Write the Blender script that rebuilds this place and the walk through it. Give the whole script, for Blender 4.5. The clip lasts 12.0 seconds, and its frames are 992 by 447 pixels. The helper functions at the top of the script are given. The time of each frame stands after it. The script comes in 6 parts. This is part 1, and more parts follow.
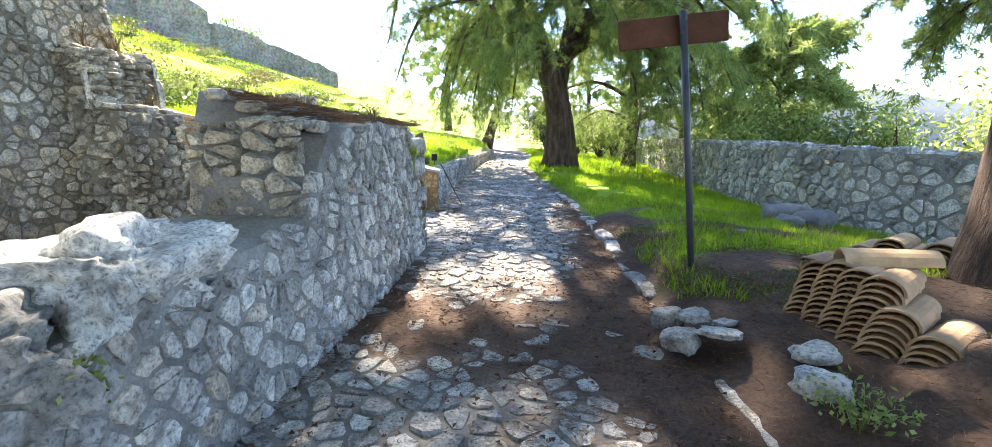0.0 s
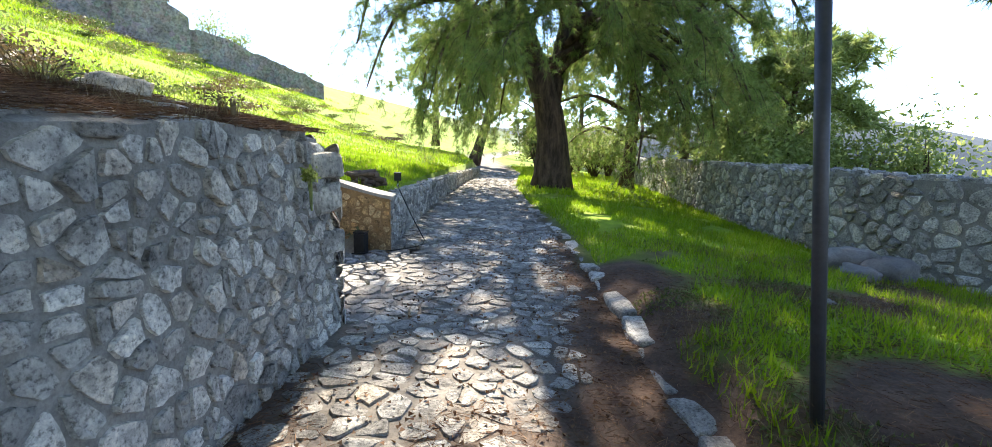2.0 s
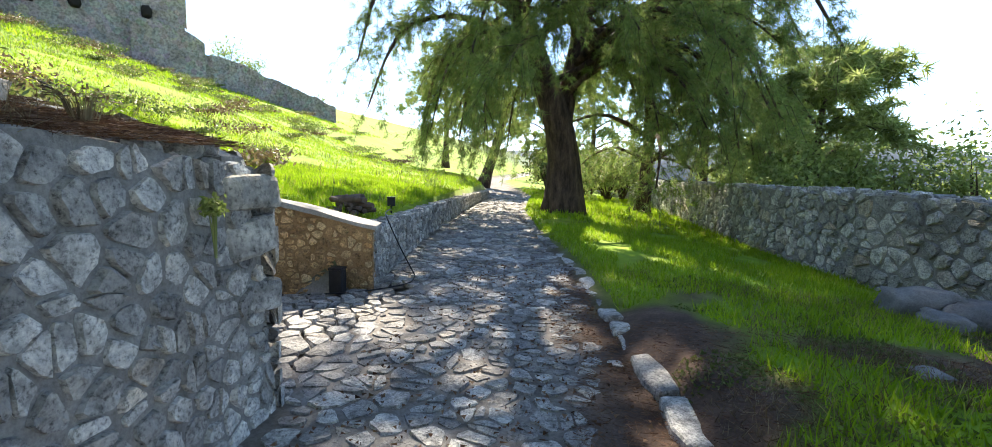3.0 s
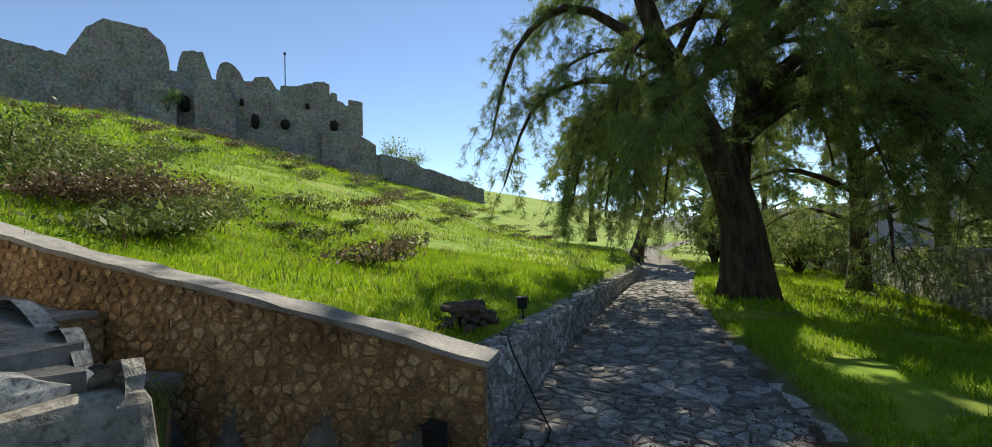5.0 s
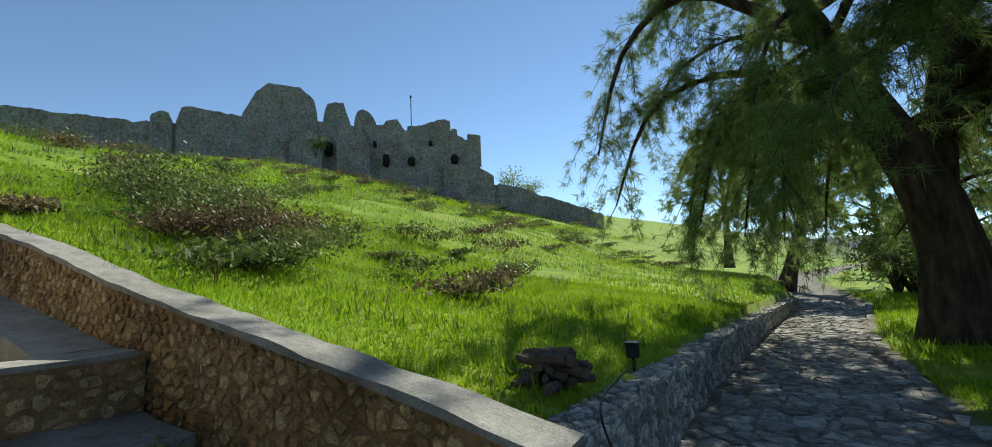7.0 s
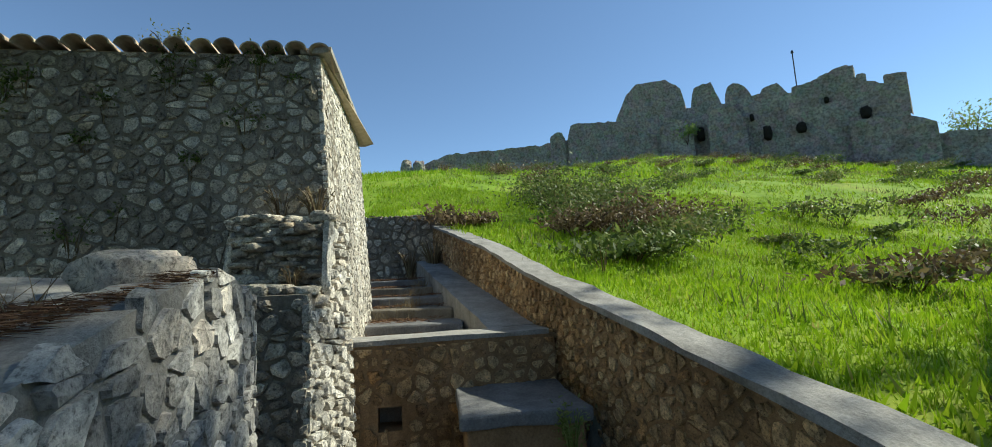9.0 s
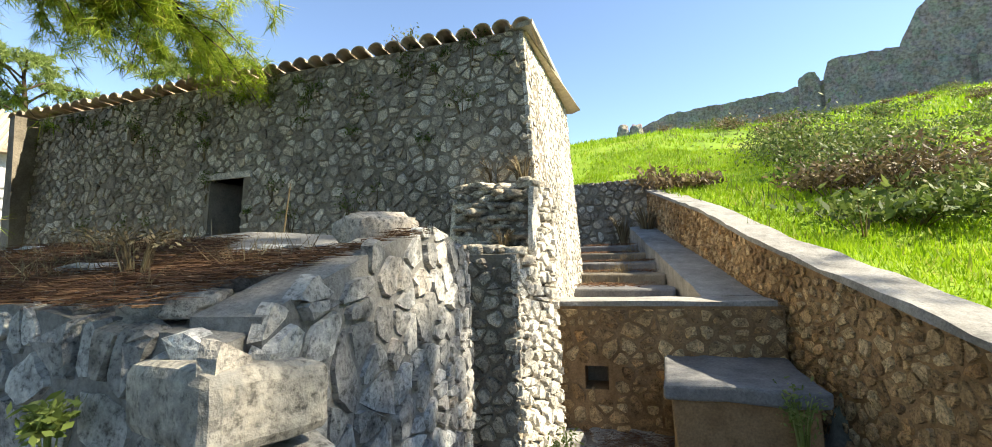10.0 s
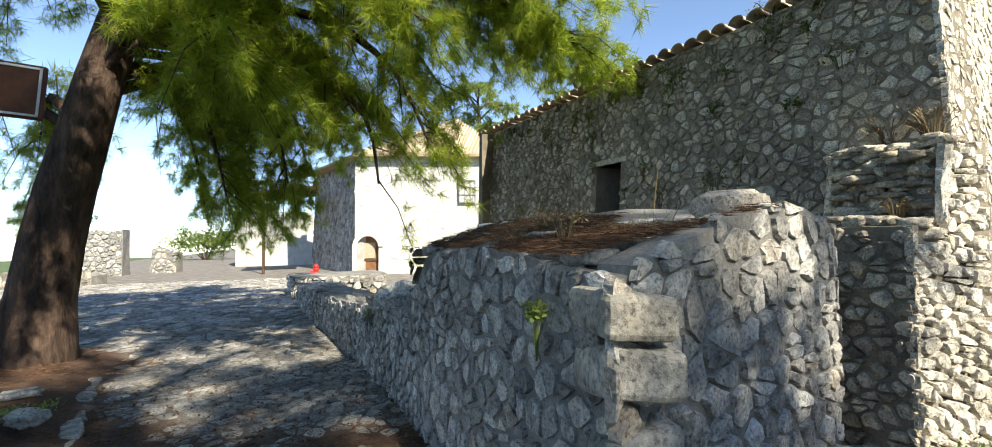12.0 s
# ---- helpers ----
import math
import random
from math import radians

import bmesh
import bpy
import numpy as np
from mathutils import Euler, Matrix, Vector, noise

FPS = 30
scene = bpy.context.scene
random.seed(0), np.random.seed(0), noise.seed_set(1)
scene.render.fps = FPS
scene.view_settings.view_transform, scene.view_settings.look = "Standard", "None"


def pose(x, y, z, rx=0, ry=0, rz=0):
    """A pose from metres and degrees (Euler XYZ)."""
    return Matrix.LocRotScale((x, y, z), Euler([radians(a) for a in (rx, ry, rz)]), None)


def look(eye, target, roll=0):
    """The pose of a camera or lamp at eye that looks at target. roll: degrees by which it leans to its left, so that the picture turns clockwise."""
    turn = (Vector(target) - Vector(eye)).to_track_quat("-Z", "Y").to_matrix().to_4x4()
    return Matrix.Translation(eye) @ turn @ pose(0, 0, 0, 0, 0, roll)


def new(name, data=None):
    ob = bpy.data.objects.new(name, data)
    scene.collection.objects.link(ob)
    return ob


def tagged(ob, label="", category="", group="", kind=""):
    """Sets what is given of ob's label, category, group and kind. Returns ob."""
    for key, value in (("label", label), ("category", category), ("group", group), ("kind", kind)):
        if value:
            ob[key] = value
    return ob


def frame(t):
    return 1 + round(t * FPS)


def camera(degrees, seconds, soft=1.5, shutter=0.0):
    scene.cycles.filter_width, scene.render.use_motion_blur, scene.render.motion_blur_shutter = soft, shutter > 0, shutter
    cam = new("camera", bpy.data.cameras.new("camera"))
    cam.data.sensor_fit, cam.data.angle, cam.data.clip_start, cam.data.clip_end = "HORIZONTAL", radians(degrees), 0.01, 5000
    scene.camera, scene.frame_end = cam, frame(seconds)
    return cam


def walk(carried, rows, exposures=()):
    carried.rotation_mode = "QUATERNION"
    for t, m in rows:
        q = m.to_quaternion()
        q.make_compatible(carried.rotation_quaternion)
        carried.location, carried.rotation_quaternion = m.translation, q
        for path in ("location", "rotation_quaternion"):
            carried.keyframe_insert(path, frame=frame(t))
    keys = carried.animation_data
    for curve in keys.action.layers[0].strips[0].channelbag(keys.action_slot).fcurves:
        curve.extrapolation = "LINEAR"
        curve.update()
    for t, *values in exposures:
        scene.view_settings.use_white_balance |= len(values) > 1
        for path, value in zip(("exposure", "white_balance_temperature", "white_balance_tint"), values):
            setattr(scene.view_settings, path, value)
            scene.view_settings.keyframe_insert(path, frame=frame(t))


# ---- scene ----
cam = camera(93.4, 12.0, 0.9)
METRES, EYE, TILT, LEAN, TURN = 7.0, 1.55, 2.0, -8.5, 11.2
ROWS = [
    (0.0, 0.0, 0.0, 0.0, -1.98, -13.28, 8.44),
    (0.5, 0.0093, 0.0702, -0.0036, -1.44, -12.98, 7.5),
    (1.0, 0.0185, 0.1403, -0.0071, -2.43, -12.51, 8.43),
    (1.5, 0.0329, 0.2066, -0.0102, -2.56, -11.59, 7.44),
    (2.0, 0.0398, 0.2761, -0.017, -2.96, -11.48, 7.21),
    (2.5, 0.0527, 0.3393, -0.024, -3.09, -10.71, 6.98),
    (4.5, 0.0579, 0.5909, -0.0075, 12.19, 0.76, 10.22),
    (5.0, 0.0509, 0.6475, -0.0007, 16.49, 3.08, 10.73),
    (5.5, 0.0397, 0.6958, -0.0021, 22.05, 6.51, 11.29),
    (6.0, 0.0341, 0.7391, -0.0012, 24.76, 7.75, 11.28),
    (6.5, 0.0365, 0.7797, -0.0026, 26.61, 8.49, 11.23),
    (8.5, 0.0312, 0.849, -0.0055, 62.93, 13.24, 8.18),
    (9.0, 0.0249, 0.8368, -0.0051, 76.6, 15.26, 6.78),
    (9.5, 0.0194, 0.8367, -0.0079, 91.02, 14.6, 3.78),
    (10.0, 0.0242, 0.8565, -0.0125, 102.56, 13.24, 1.55),
    (10.5, 0.045, 0.8672, -0.0174, 116.03, 12.6, -0.84),
    (11.0, 0.0684, 0.8773, -0.0219, 124.22, 10.87, -3.25),
    (11.5, 0.0841, 0.8916, -0.0227, 135.86, 9.6, -4.11),
    (12.0, 0.0889, 0.9106, -0.0251, 145.47, 8.18, -5.41),
]
EXPOSURE = [(0.0, 2.75, 6900, 12), (1.0, 2.15, 6900, 12), (2.7, 1.98, 6900, 10), (4.3, 1.08, 7200, 10), (5.0, 0.45, 6800, 7), (5.5, 0.28, 6700, 7), (6.7, 0.25, 6500, 0), (8.3, 0.45, 6350, -2), (9.0, 0.4, 6350, -2), (9.5, 0.55, 6600, 2), (10.0, 1.5, 7100, 6), (10.5, 1.5, 7100, 6), (11.0, 1.5, 7000, 6), (12.0, 1.2, 6900, 6)]
walk(cam, [(t, pose(0, 0, EYE, TILT, LEAN, TURN) @ pose(METRES * x, METRES * y, METRES * z, 90 + pitch, roll, yaw)) for t, x, y, z, yaw, pitch, roll in ROWS], EXPOSURE)

# ---- world, sun ----
SUN_EL, SUN_AZ = 43.0, -13.0          # degrees above the ground; degrees clockwise from +y
world = bpy.data.worlds.new("world")
scene.world = world
world.use_nodes = True
wn = world.node_tree
sky = wn.nodes.new("ShaderNodeTexSky")
sky.sky_type = "NISHITA"
sky.sun_disc = False
sky.sun_elevation = radians(SUN_EL)
sky.sun_rotation = radians(SUN_AZ)
sky.altitude = 2500
sky.air_density, sky.dust_density, sky.ozone_density = 0.85, 0.0, 1.3
wn.nodes["Background"].inputs["Strength"].default_value = 0.15
wn.links.new(sky.outputs[0], wn.nodes["Background"].inputs["Color"])
sun = new("sun", bpy.data.lights.new("sun", "SUN"))
sun.data.energy, sun.data.angle, sun.data.color = 5.0, radians(0.55), (1.0, 0.93, 0.80)
SUN_DIR = Vector((math.sin(radians(SUN_AZ)) * math.cos(radians(SUN_EL)), math.cos(radians(SUN_AZ)) * math.cos(radians(SUN_EL)), math.sin(radians(SUN_EL))))
sun.matrix_world = look(SUN_DIR * 50, (0, 0, 0))


# ---- materials ----
def lerp(a, b, f):
    return a + (b - a) * f


class Mat:
    """A small builder of node materials."""

    def __init__(self, name, rough=0.85, metal=0.0):
        self.m = bpy.data.materials.new(name)
        self.m.use_nodes = True
        self.t = self.m.node_tree
        self.b = self.t.nodes["Principled BSDF"]
        self.b.inputs["Roughness"].default_value = rough
        self.b.inputs["Metallic"].default_value = metal
        self.b.inputs["Specular IOR Level"].default_value = 0.25
        self.pos = self.t.nodes.new("ShaderNodeTexCoord").outputs["Object"]
        self.normal = None

    def node(self, kind, **kw):
        n = self.t.nodes.new(kind)
        for k, v in kw.items():
            n.inputs[k].default_value = v
        return n

    def link(self, a, b):
        self.t.links.new(a, b)

    def noise(self, scale, detail=4.0, rough=0.6, stretch=None, world=False):
        n = self.node("ShaderNodeTexNoise", Scale=scale, Detail=detail, Roughness=rough)
        src = self.t.nodes.new("ShaderNodeNewGeometry").outputs["Position"] if world else self.pos
        if stretch:
            mp = self.node("ShaderNodeMapping")
            mp.inputs["Scale"].default_value = stretch
            self.link(src, mp.inputs["Vector"])
            src = mp.outputs[0]
        self.link(src, n.inputs["Vector"])
        return n.outputs["Fac"]

    def voronoi(self, scale, feature="F1", world=True):
        n = self.node("ShaderNodeTexVoronoi", Scale=scale)
        n.feature = feature
        self.link(self.t.nodes.new("ShaderNodeNewGeometry").outputs["Position"] if world else self.pos, n.inputs["Vector"])
        return n.outputs["Distance"]

    def ramp(self, fac, stops):
        r = self.t.nodes.new("ShaderNodeValToRGB")
        e = r.color_ramp.elements
        while len(e) < len(stops):
            e.new(0.5)
        for el, (p, c) in zip(e, stops):
            el.position, el.color = p, (*c, 1)
        self.link(fac, r.inputs[0])
        return r.outputs[0]

    def mix(self, a, b, fac, mode="MIX"):
        n = self.t.nodes.new("ShaderNodeMix")
        n.data_type, n.blend_type = "RGBA", mode
        for s, i in ((a, 6), (b, 7)):
            if isinstance(s, tuple):
                n.inputs[i].default_value = (*s, 1)
            else:
                self.link(s, n.inputs[i])
        if isinstance(fac, float):
            n.inputs[0].default_value = fac
        else:
            self.link(fac, n.inputs[0])
        return n.outputs[2]

    def rnd(self, island=False):
        if island:
            return self.t.nodes.new("ShaderNodeNewGeometry").outputs["Random Per Island"]
        return self.t.nodes.new("ShaderNodeObjectInfo").outputs["Random"]

    def maths(self, op, a, b):
        n = self.t.nodes.new("ShaderNodeMath")
        n.operation = op
        for s, i in ((a, 0), (b, 1)):
            if isinstance(s, (int, float)):
                n.inputs[i].default_value = s
            else:
                self.link(s, n.inputs[i])
        return n.outputs[0]

    def bump(self, height, strength=0.5, dist=0.02):
        n = self.node("ShaderNodeBump", Strength=strength, Distance=dist)
        self.link(height, n.inputs["Height"])
        if self.normal:
            self.link(self.normal, n.inputs["Normal"])
        self.normal = n.outputs[0]
        self.link(self.normal, self.b.inputs["Normal"])
        return self

    def color(self, c):
        self.link(c, self.b.inputs["Base Color"])
        return self

    def done(self):
        return self.m


def weather(m):
    """Broad dark stains that cross a whole wall."""
    return m.ramp(m.noise(1.3, 7, 0.72, (1, 1, 0.7), True), [(0.34, (0.52, 0.5, 0.47)), (0.5, (0.95, 0.94, 0.92)), (0.66, (1.15, 1.14, 1.1))])


def stone_material(name, dark, mid, light, warm, scale=9.0, smear=None):
    smear = smear or tuple(0.8 * c for c in mid)
    m = Mat(name, 0.9)
    r = m.maths("FRACT", m.maths("ADD", m.rnd(), m.rnd(True)), 0)
    base = m.ramp(r, [(0.0, dark), (0.45, mid), (0.8, light), (1.0, warm)])
    n1 = m.noise(scale, 6, 0.65, world=True)
    n2 = m.noise(scale * 6, 4, 0.7, world=True)
    c = m.mix(base, m.ramp(n1, [(0.34, (0.38, 0.38, 0.38)), (0.5, (1, 1, 1)), (0.68, (1.45, 1.42, 1.35))]), 0.9, "MULTIPLY")
    c = m.mix(c, m.ramp(n2, [(0.34, (0.28, 0.28, 0.28)), (0.48, (1, 1, 1)), (0.66, (1.35, 1.34, 1.3))]), 0.9, "MULTIPLY")
    # lichen spots and open pits in the limestone
    pits = m.ramp(m.voronoi(scale * 3.2), [(0.06, (0.25, 0.24, 0.22)), (0.2, (1, 1, 1))])
    c = m.mix(c, pits, m.ramp(m.noise(2.3, 2, 0.5, world=True), [(0.45, (0, 0, 0)), (0.65, (1, 1, 1))]), "MULTIPLY")
    # smears of mortar and broad weather stains run over stones and joints alike
    c = m.mix(c, smear, m.ramp(m.noise(scale * 2.1, 5, 0.7, world=True), [(0.5, (0, 0, 0)), (0.68, (0.75, 0.75, 0.75))]))
    c = m.mix(c, weather(m), 0.8, "MULTIPLY")
    m.color(c).bump(n1, 0.8, 0.022).bump(n2, 0.8, 0.006).bump(m.voronoi(scale * 3.2), 0.35, 0.012)
    return m.done()


M_STONE = stone_material("limestone", (0.22, 0.215, 0.21), (0.38, 0.37, 0.355), (0.56, 0.55, 0.53), (0.40, 0.34, 0.28))
M_HOUSE = stone_material("house_limestone", (0.22, 0.19, 0.155), (0.39, 0.35, 0.29), (0.58, 0.54, 0.47), (0.44, 0.36, 0.26), 11.0)
M_BROWN = stone_material("brown_sandstone", (0.27, 0.165, 0.085), (0.44, 0.295, 0.155), (0.56, 0.42, 0.25), (0.47, 0.27, 0.12), 12.0)
M_COBBLE = stone_material("cobblestone", (0.19, 0.18, 0.175), (0.3, 0.29, 0.28), (0.45, 0.44, 0.425), (0.32, 0.28, 0.24), 12.0)
M_BIGSTONE = stone_material("pale_block", (0.27, 0.27, 0.265), (0.33, 0.325, 0.31), (0.40, 0.39, 0.37), (0.36, 0.33, 0.28), 6.0)
# paler house stone: the sun on the north faces put into its colour
M_SUN_RUBBLE = stone_material("sunlit_pale_rubble", (0.44, 0.41, 0.36), (0.58, 0.55, 0.49), (0.68, 0.65, 0.6), (0.56, 0.5, 0.42), 12.0)


def castle_material():
    m = Mat("castle_masonry", 0.95)
    v = m.node("ShaderNodeTexVoronoi", Scale=1.7)
    m.link(m.t.nodes.new("ShaderNodeNewGeometry").outputs["Position"], v.inputs["Vector"])
    n1, n2 = m.noise(0.5, 6, 0.7, world=True), m.noise(4.0, 5, 0.7, world=True)
    c = m.mix(m.ramp(n1, [(0.3, (0.19, 0.165, 0.14)), (0.55, (0.28, 0.255, 0.225)), (0.75, (0.37, 0.335, 0.285))]), v.outputs["Color"], 0.10, "OVERLAY")
    c = m.mix(c, m.ramp(n2, [(0.35, (0.4, 0.4, 0.4)), (0.55, (1, 1, 1)), (0.7, (1.25, 1.2, 1.1))]), 0.85, "MULTIPLY")
    return m.color(c).bump(n1, 0.8, 0.4).bump(v.outputs["Distance"], 0.7, 0.15).bump(n2, 0.7, 0.05).done()


M_FAR = castle_material()


def mortar(name, a, b):
    m = Mat(name, 0.95)
    n1, n2 = m.noise(5, 6, 0.7, world=True), m.noise(60, 4, 0.7, world=True)
    c = m.mix(m.ramp(n1, [(0.3, a), (0.7, b)]), m.ramp(n2, [(0.3, (0.5, 0.5, 0.5)), (0.6, (1, 1, 1))]), 0.7, "MULTIPLY")
    c = m.mix(c, weather(m), 0.8, "MULTIPLY")
    return m.color(c).bump(n1, 0.8, 0.03).bump(n2, 0.7, 0.004).done()


M_MORTAR = mortar("grey_mortar", (0.2, 0.19, 0.18), (0.33, 0.32, 0.30))
# gable mortar lightened for the sun; also the pale verge tiles
M_MORTAR_PALE = mortar("sunlit_pale_mortar", (0.36, 0.33, 0.28), (0.52, 0.49, 0.43))
M_MORTAR_HOUSE = mortar("earth_mortar", (0.19, 0.165, 0.13), (0.33, 0.29, 0.235))
M_MORTAR_BROWN = mortar("brown_mortar", (0.25, 0.155, 0.08), (0.42, 0.275, 0.15))
M_CAP = mortar("cement_coping", (0.25, 0.24, 0.225), (0.43, 0.415, 0.39))
M_SLATE = mortar("dark_stone_slab", (0.15, 0.15, 0.155), (0.28, 0.275, 0.275))


def ground_material():
    """Grass, needle litter and bare joints of the paving, blended by a painted attribute of the sheet."""
    m = Mat("ground_cover", 0.95)
    att = m.t.nodes.new("ShaderNodeAttribute")
    att.attribute_name = "cover"
    sep = m.t.nodes.new("ShaderNodeSeparateColor")
    m.link(att.outputs["Color"], sep.inputs[0])
    big, mid, fine = m.noise(0.35, 5, 0.6, world=True), m.noise(3.0, 5, 0.65, world=True), m.noise(45, 4, 0.7, world=True)
    grass = m.mix(m.ramp(big, [(0.3, (0.13, 0.22, 0.016)), (0.5, (0.21, 0.32, 0.018)), (0.62, (0.26, 0.32, 0.03)), (0.75, (0.24, 0.22, 0.06))]),
                  m.ramp(mid, [(0.3, (0.55, 0.6, 0.5)), (0.6, (1, 1, 1))]), 0.8, "MULTIPLY")
    soil = m.mix(m.ramp(mid, [(0.3, (0.05, 0.031, 0.023)), (0.55, (0.1, 0.063, 0.046)), (0.75, (0.17, 0.115, 0.08))]),
                 m.ramp(fine, [(0.3, (0.45, 0.45, 0.45)), (0.6, (1.1, 1.1, 1.1))]), 0.8, "MULTIPLY")
    pave = m.mix(m.ramp(mid, [(0.35, (0.12, 0.105, 0.09)), (0.55, (0.21, 0.19, 0.17)), (0.7, (0.29, 0.27, 0.245))]),
                 m.ramp(fine, [(0.3, (0.5, 0.5, 0.5)), (0.6, (1.1, 1.1, 1.1))]), 0.7, "MULTIPLY")
    far = m.ramp(m.noise(0.02, 6, 0.7, world=True), [(0.35, (0.05, 0.085, 0.03)), (0.6, (0.10, 0.13, 0.055))])
    c = m.mix(grass, soil, sep.outputs[0])
    c = m.mix(c, pave, sep.outputs[1])
    c = m.mix(c, far, sep.outputs[2])
    return m.color(c).bump(mid, 0.5, 0.04).bump(fine, 0.7, 0.005).done()


M_GROUND = ground_material()


def blade_material(name, stops, trans=0.35, rough=0.55):
    m = Mat(name, rough)
    c = m.ramp(m.rnd(True), stops)
    v = m.ramp(m.noise(0.8, 3, 0.6, world=True), [(0.3, (0.6, 0.65, 0.6)), (0.65, (1.1, 1.1, 1.05))])
    c = m.mix(c, v, 0.8, "MULTIPLY")
    m.color(c)
    tr = m.t.nodes.new("ShaderNodeBsdfTranslucent")
    m.link(c, tr.inputs[0])
    mx = m.t.nodes.new("ShaderNodeMixShader")
    mx.inputs[0].default_value = trans
    m.link(m.b.outputs[0], mx.inputs[1])
    m.link(tr.outputs[0], mx.inputs[2])
    m.link(mx.outputs[0], m.t.nodes["Material Output"].inputs[0])
    return m.done()


M_GRASS = blade_material("grass_blades", [(0, (0.17, 0.29, 0.012)), (0.5, (0.29, 0.44, 0.016)), (0.88, (0.37, 0.48, 0.03)), (1, (0.42, 0.38, 0.12))], 0.5)
M_NEEDLE = blade_material("pine_needles", [(0, (0.13, 0.2, 0.06)), (0.5, (0.22, 0.3, 0.085)), (0.85, (0.3, 0.38, 0.10)), (1, (0.33, 0.24, 0.12))], 0.5)
# brighter, yellower needle copy: sunlight on the plaza pine put into the colour
M_NEEDLE_B = blade_material("pine_needles_sunlit", [(0, (0.2, 0.3, 0.035)), (0.5, (0.34, 0.44, 0.04)), (0.85, (0.45, 0.52, 0.05)), (1, (0.44, 0.33, 0.11))], 0.5)
M_LEAF = blade_material("shrub_leaves", [(0, (0.15, 0.2, 0.05)), (0.5, (0.26, 0.33, 0.09)), (1, (0.38, 0.42, 0.17))], 0.5)
M_DRY = blade_material("dry_stems", [(0, (0.10, 0.065, 0.035)), (0.5, (0.19, 0.135, 0.075)), (1, (0.30, 0.24, 0.14))], 0.2)
M_LITTER = blade_material("fallen_needles", [(0, (0.07, 0.032, 0.018)), (0.5, (0.14, 0.07, 0.04)), (1, (0.24, 0.14, 0.08))], 0.1, 0.8)
M_SCRUB = blade_material("hill_scrub", [(0, (0.09, 0.13, 0.03)), (0.6, (0.17, 0.21, 0.06)), (1, (0.28, 0.24, 0.11))], 0.35)
M_THICKET = blade_material("dark_thicket_leaves", [(0, (0.06, 0.09, 0.02)), (0.6, (0.14, 0.19, 0.045)), (1, (0.25, 0.28, 0.09))], 0.3)
M_BRACKEN = blade_material("dead_bracken", [(0, (0.08, 0.05, 0.03)), (0.5, (0.18, 0.12, 0.065)), (1, (0.32, 0.235, 0.13))], 0.2)


def bark():
    m = Mat("pine_bark", 0.95)
    n1 = m.noise(7, 6, 0.7, (1, 1, 0.25), True)
    n2 = m.noise(40, 4, 0.7, (1, 1, 0.4), True)
    c = m.mix(m.ramp(n1, [(0.35, (0.03, 0.02, 0.016)), (0.55, (0.10, 0.066, 0.05)), (0.75, (0.19, 0.13, 0.10))]),
              m.ramp(n2, [(0.3, (0.5, 0.5, 0.5)), (0.6, (1, 1, 1))]), 0.7, "MULTIPLY")
    return m.color(c).bump(n1, 1.0, 0.05).bump(n2, 0.7, 0.006).done()


M_BARK = bark()


def simple(name, a, b, rough=0.7, scale=8.0, metal=0.0, bump=0.3):
    m = Mat(name, rough, metal)
    n = m.noise(scale, 6, 0.65, world=True)
    f = m.noise(scale * 9, 3, 0.6, world=True)
    c = m.mix(m.ramp(n, [(0.3, a), (0.7, b)]), m.ramp(f, [(0.3, (0.75, 0.75, 0.75)), (0.6, (1, 1, 1))]), 0.6, "MULTIPLY")
    return m.color(c).bump(n, bump, 0.01).bump(f, bump, 0.004).done()


def tile_material(name, stops):
    m = Mat(name, 0.85)
    c = m.ramp(m.maths("FRACT", m.maths("ADD", m.rnd(), m.rnd(True)), 0), stops)
    n = m.noise(14, 5, 0.65, world=True)
    c = m.mix(c, m.ramp(n, [(0.3, (0.55, 0.52, 0.5)), (0.6, (1, 1, 1))]), 0.7, "MULTIPLY")
    return m.color(c).bump(n, 0.4, 0.01).done()


M_TILE = tile_material("clay_tile", [(0, (0.42, 0.27, 0.155)), (0.6, (0.50, 0.35, 0.21)), (1, (0.36, 0.20, 0.12))])
M_ROOFTILE = tile_material("weathered_roof_tile", [(0, (0.50, 0.38, 0.25)), (0.5, (0.64, 0.53, 0.37)), (1, (0.42, 0.33, 0.24))])
M_POLE = simple("grey_painted_steel", (0.055, 0.06, 0.075), (0.085, 0.09, 0.105), 0.45, 6, 0.3, 0.1)
M_RUST = simple("rusty_brown_board", (0.06, 0.028, 0.018), (0.13, 0.055, 0.032), 0.8, 5)
M_BLACK = simple("black_plastic", (0.012, 0.012, 0.013), (0.025, 0.025, 0.027), 0.5, 12)
# near-black that imitates the shade inside the castle openings
M_DARK = simple("opening_shade_black", (0.012, 0.010, 0.008), (0.02, 0.017, 0.014), 0.95, 4)
M_WOOD = simple("old_brown_timber", (0.05, 0.03, 0.018), (0.13, 0.075, 0.04), 0.8, 6)
M_DOOR = simple("varnished_door_wood", (0.16, 0.07, 0.03), (0.26, 0.13, 0.06), 0.6, 5)
M_LOG = simple("dead_branch_wood", (0.055, 0.042, 0.035), (0.16, 0.125, 0.10), 0.9, 9)
M_RED = simple("red_enamel", (0.45, 0.02, 0.02), (0.55, 0.04, 0.03), 0.4, 5)
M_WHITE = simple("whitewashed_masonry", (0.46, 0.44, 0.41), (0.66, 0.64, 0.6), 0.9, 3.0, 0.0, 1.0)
# darker copy of the whitewash: shade of the side wall put into its colour
M_WHITE_SHADED = simple("shaded_whitewash", (0.25, 0.24, 0.225), (0.42, 0.41, 0.39), 0.9, 3.0, 0.0, 1.0)
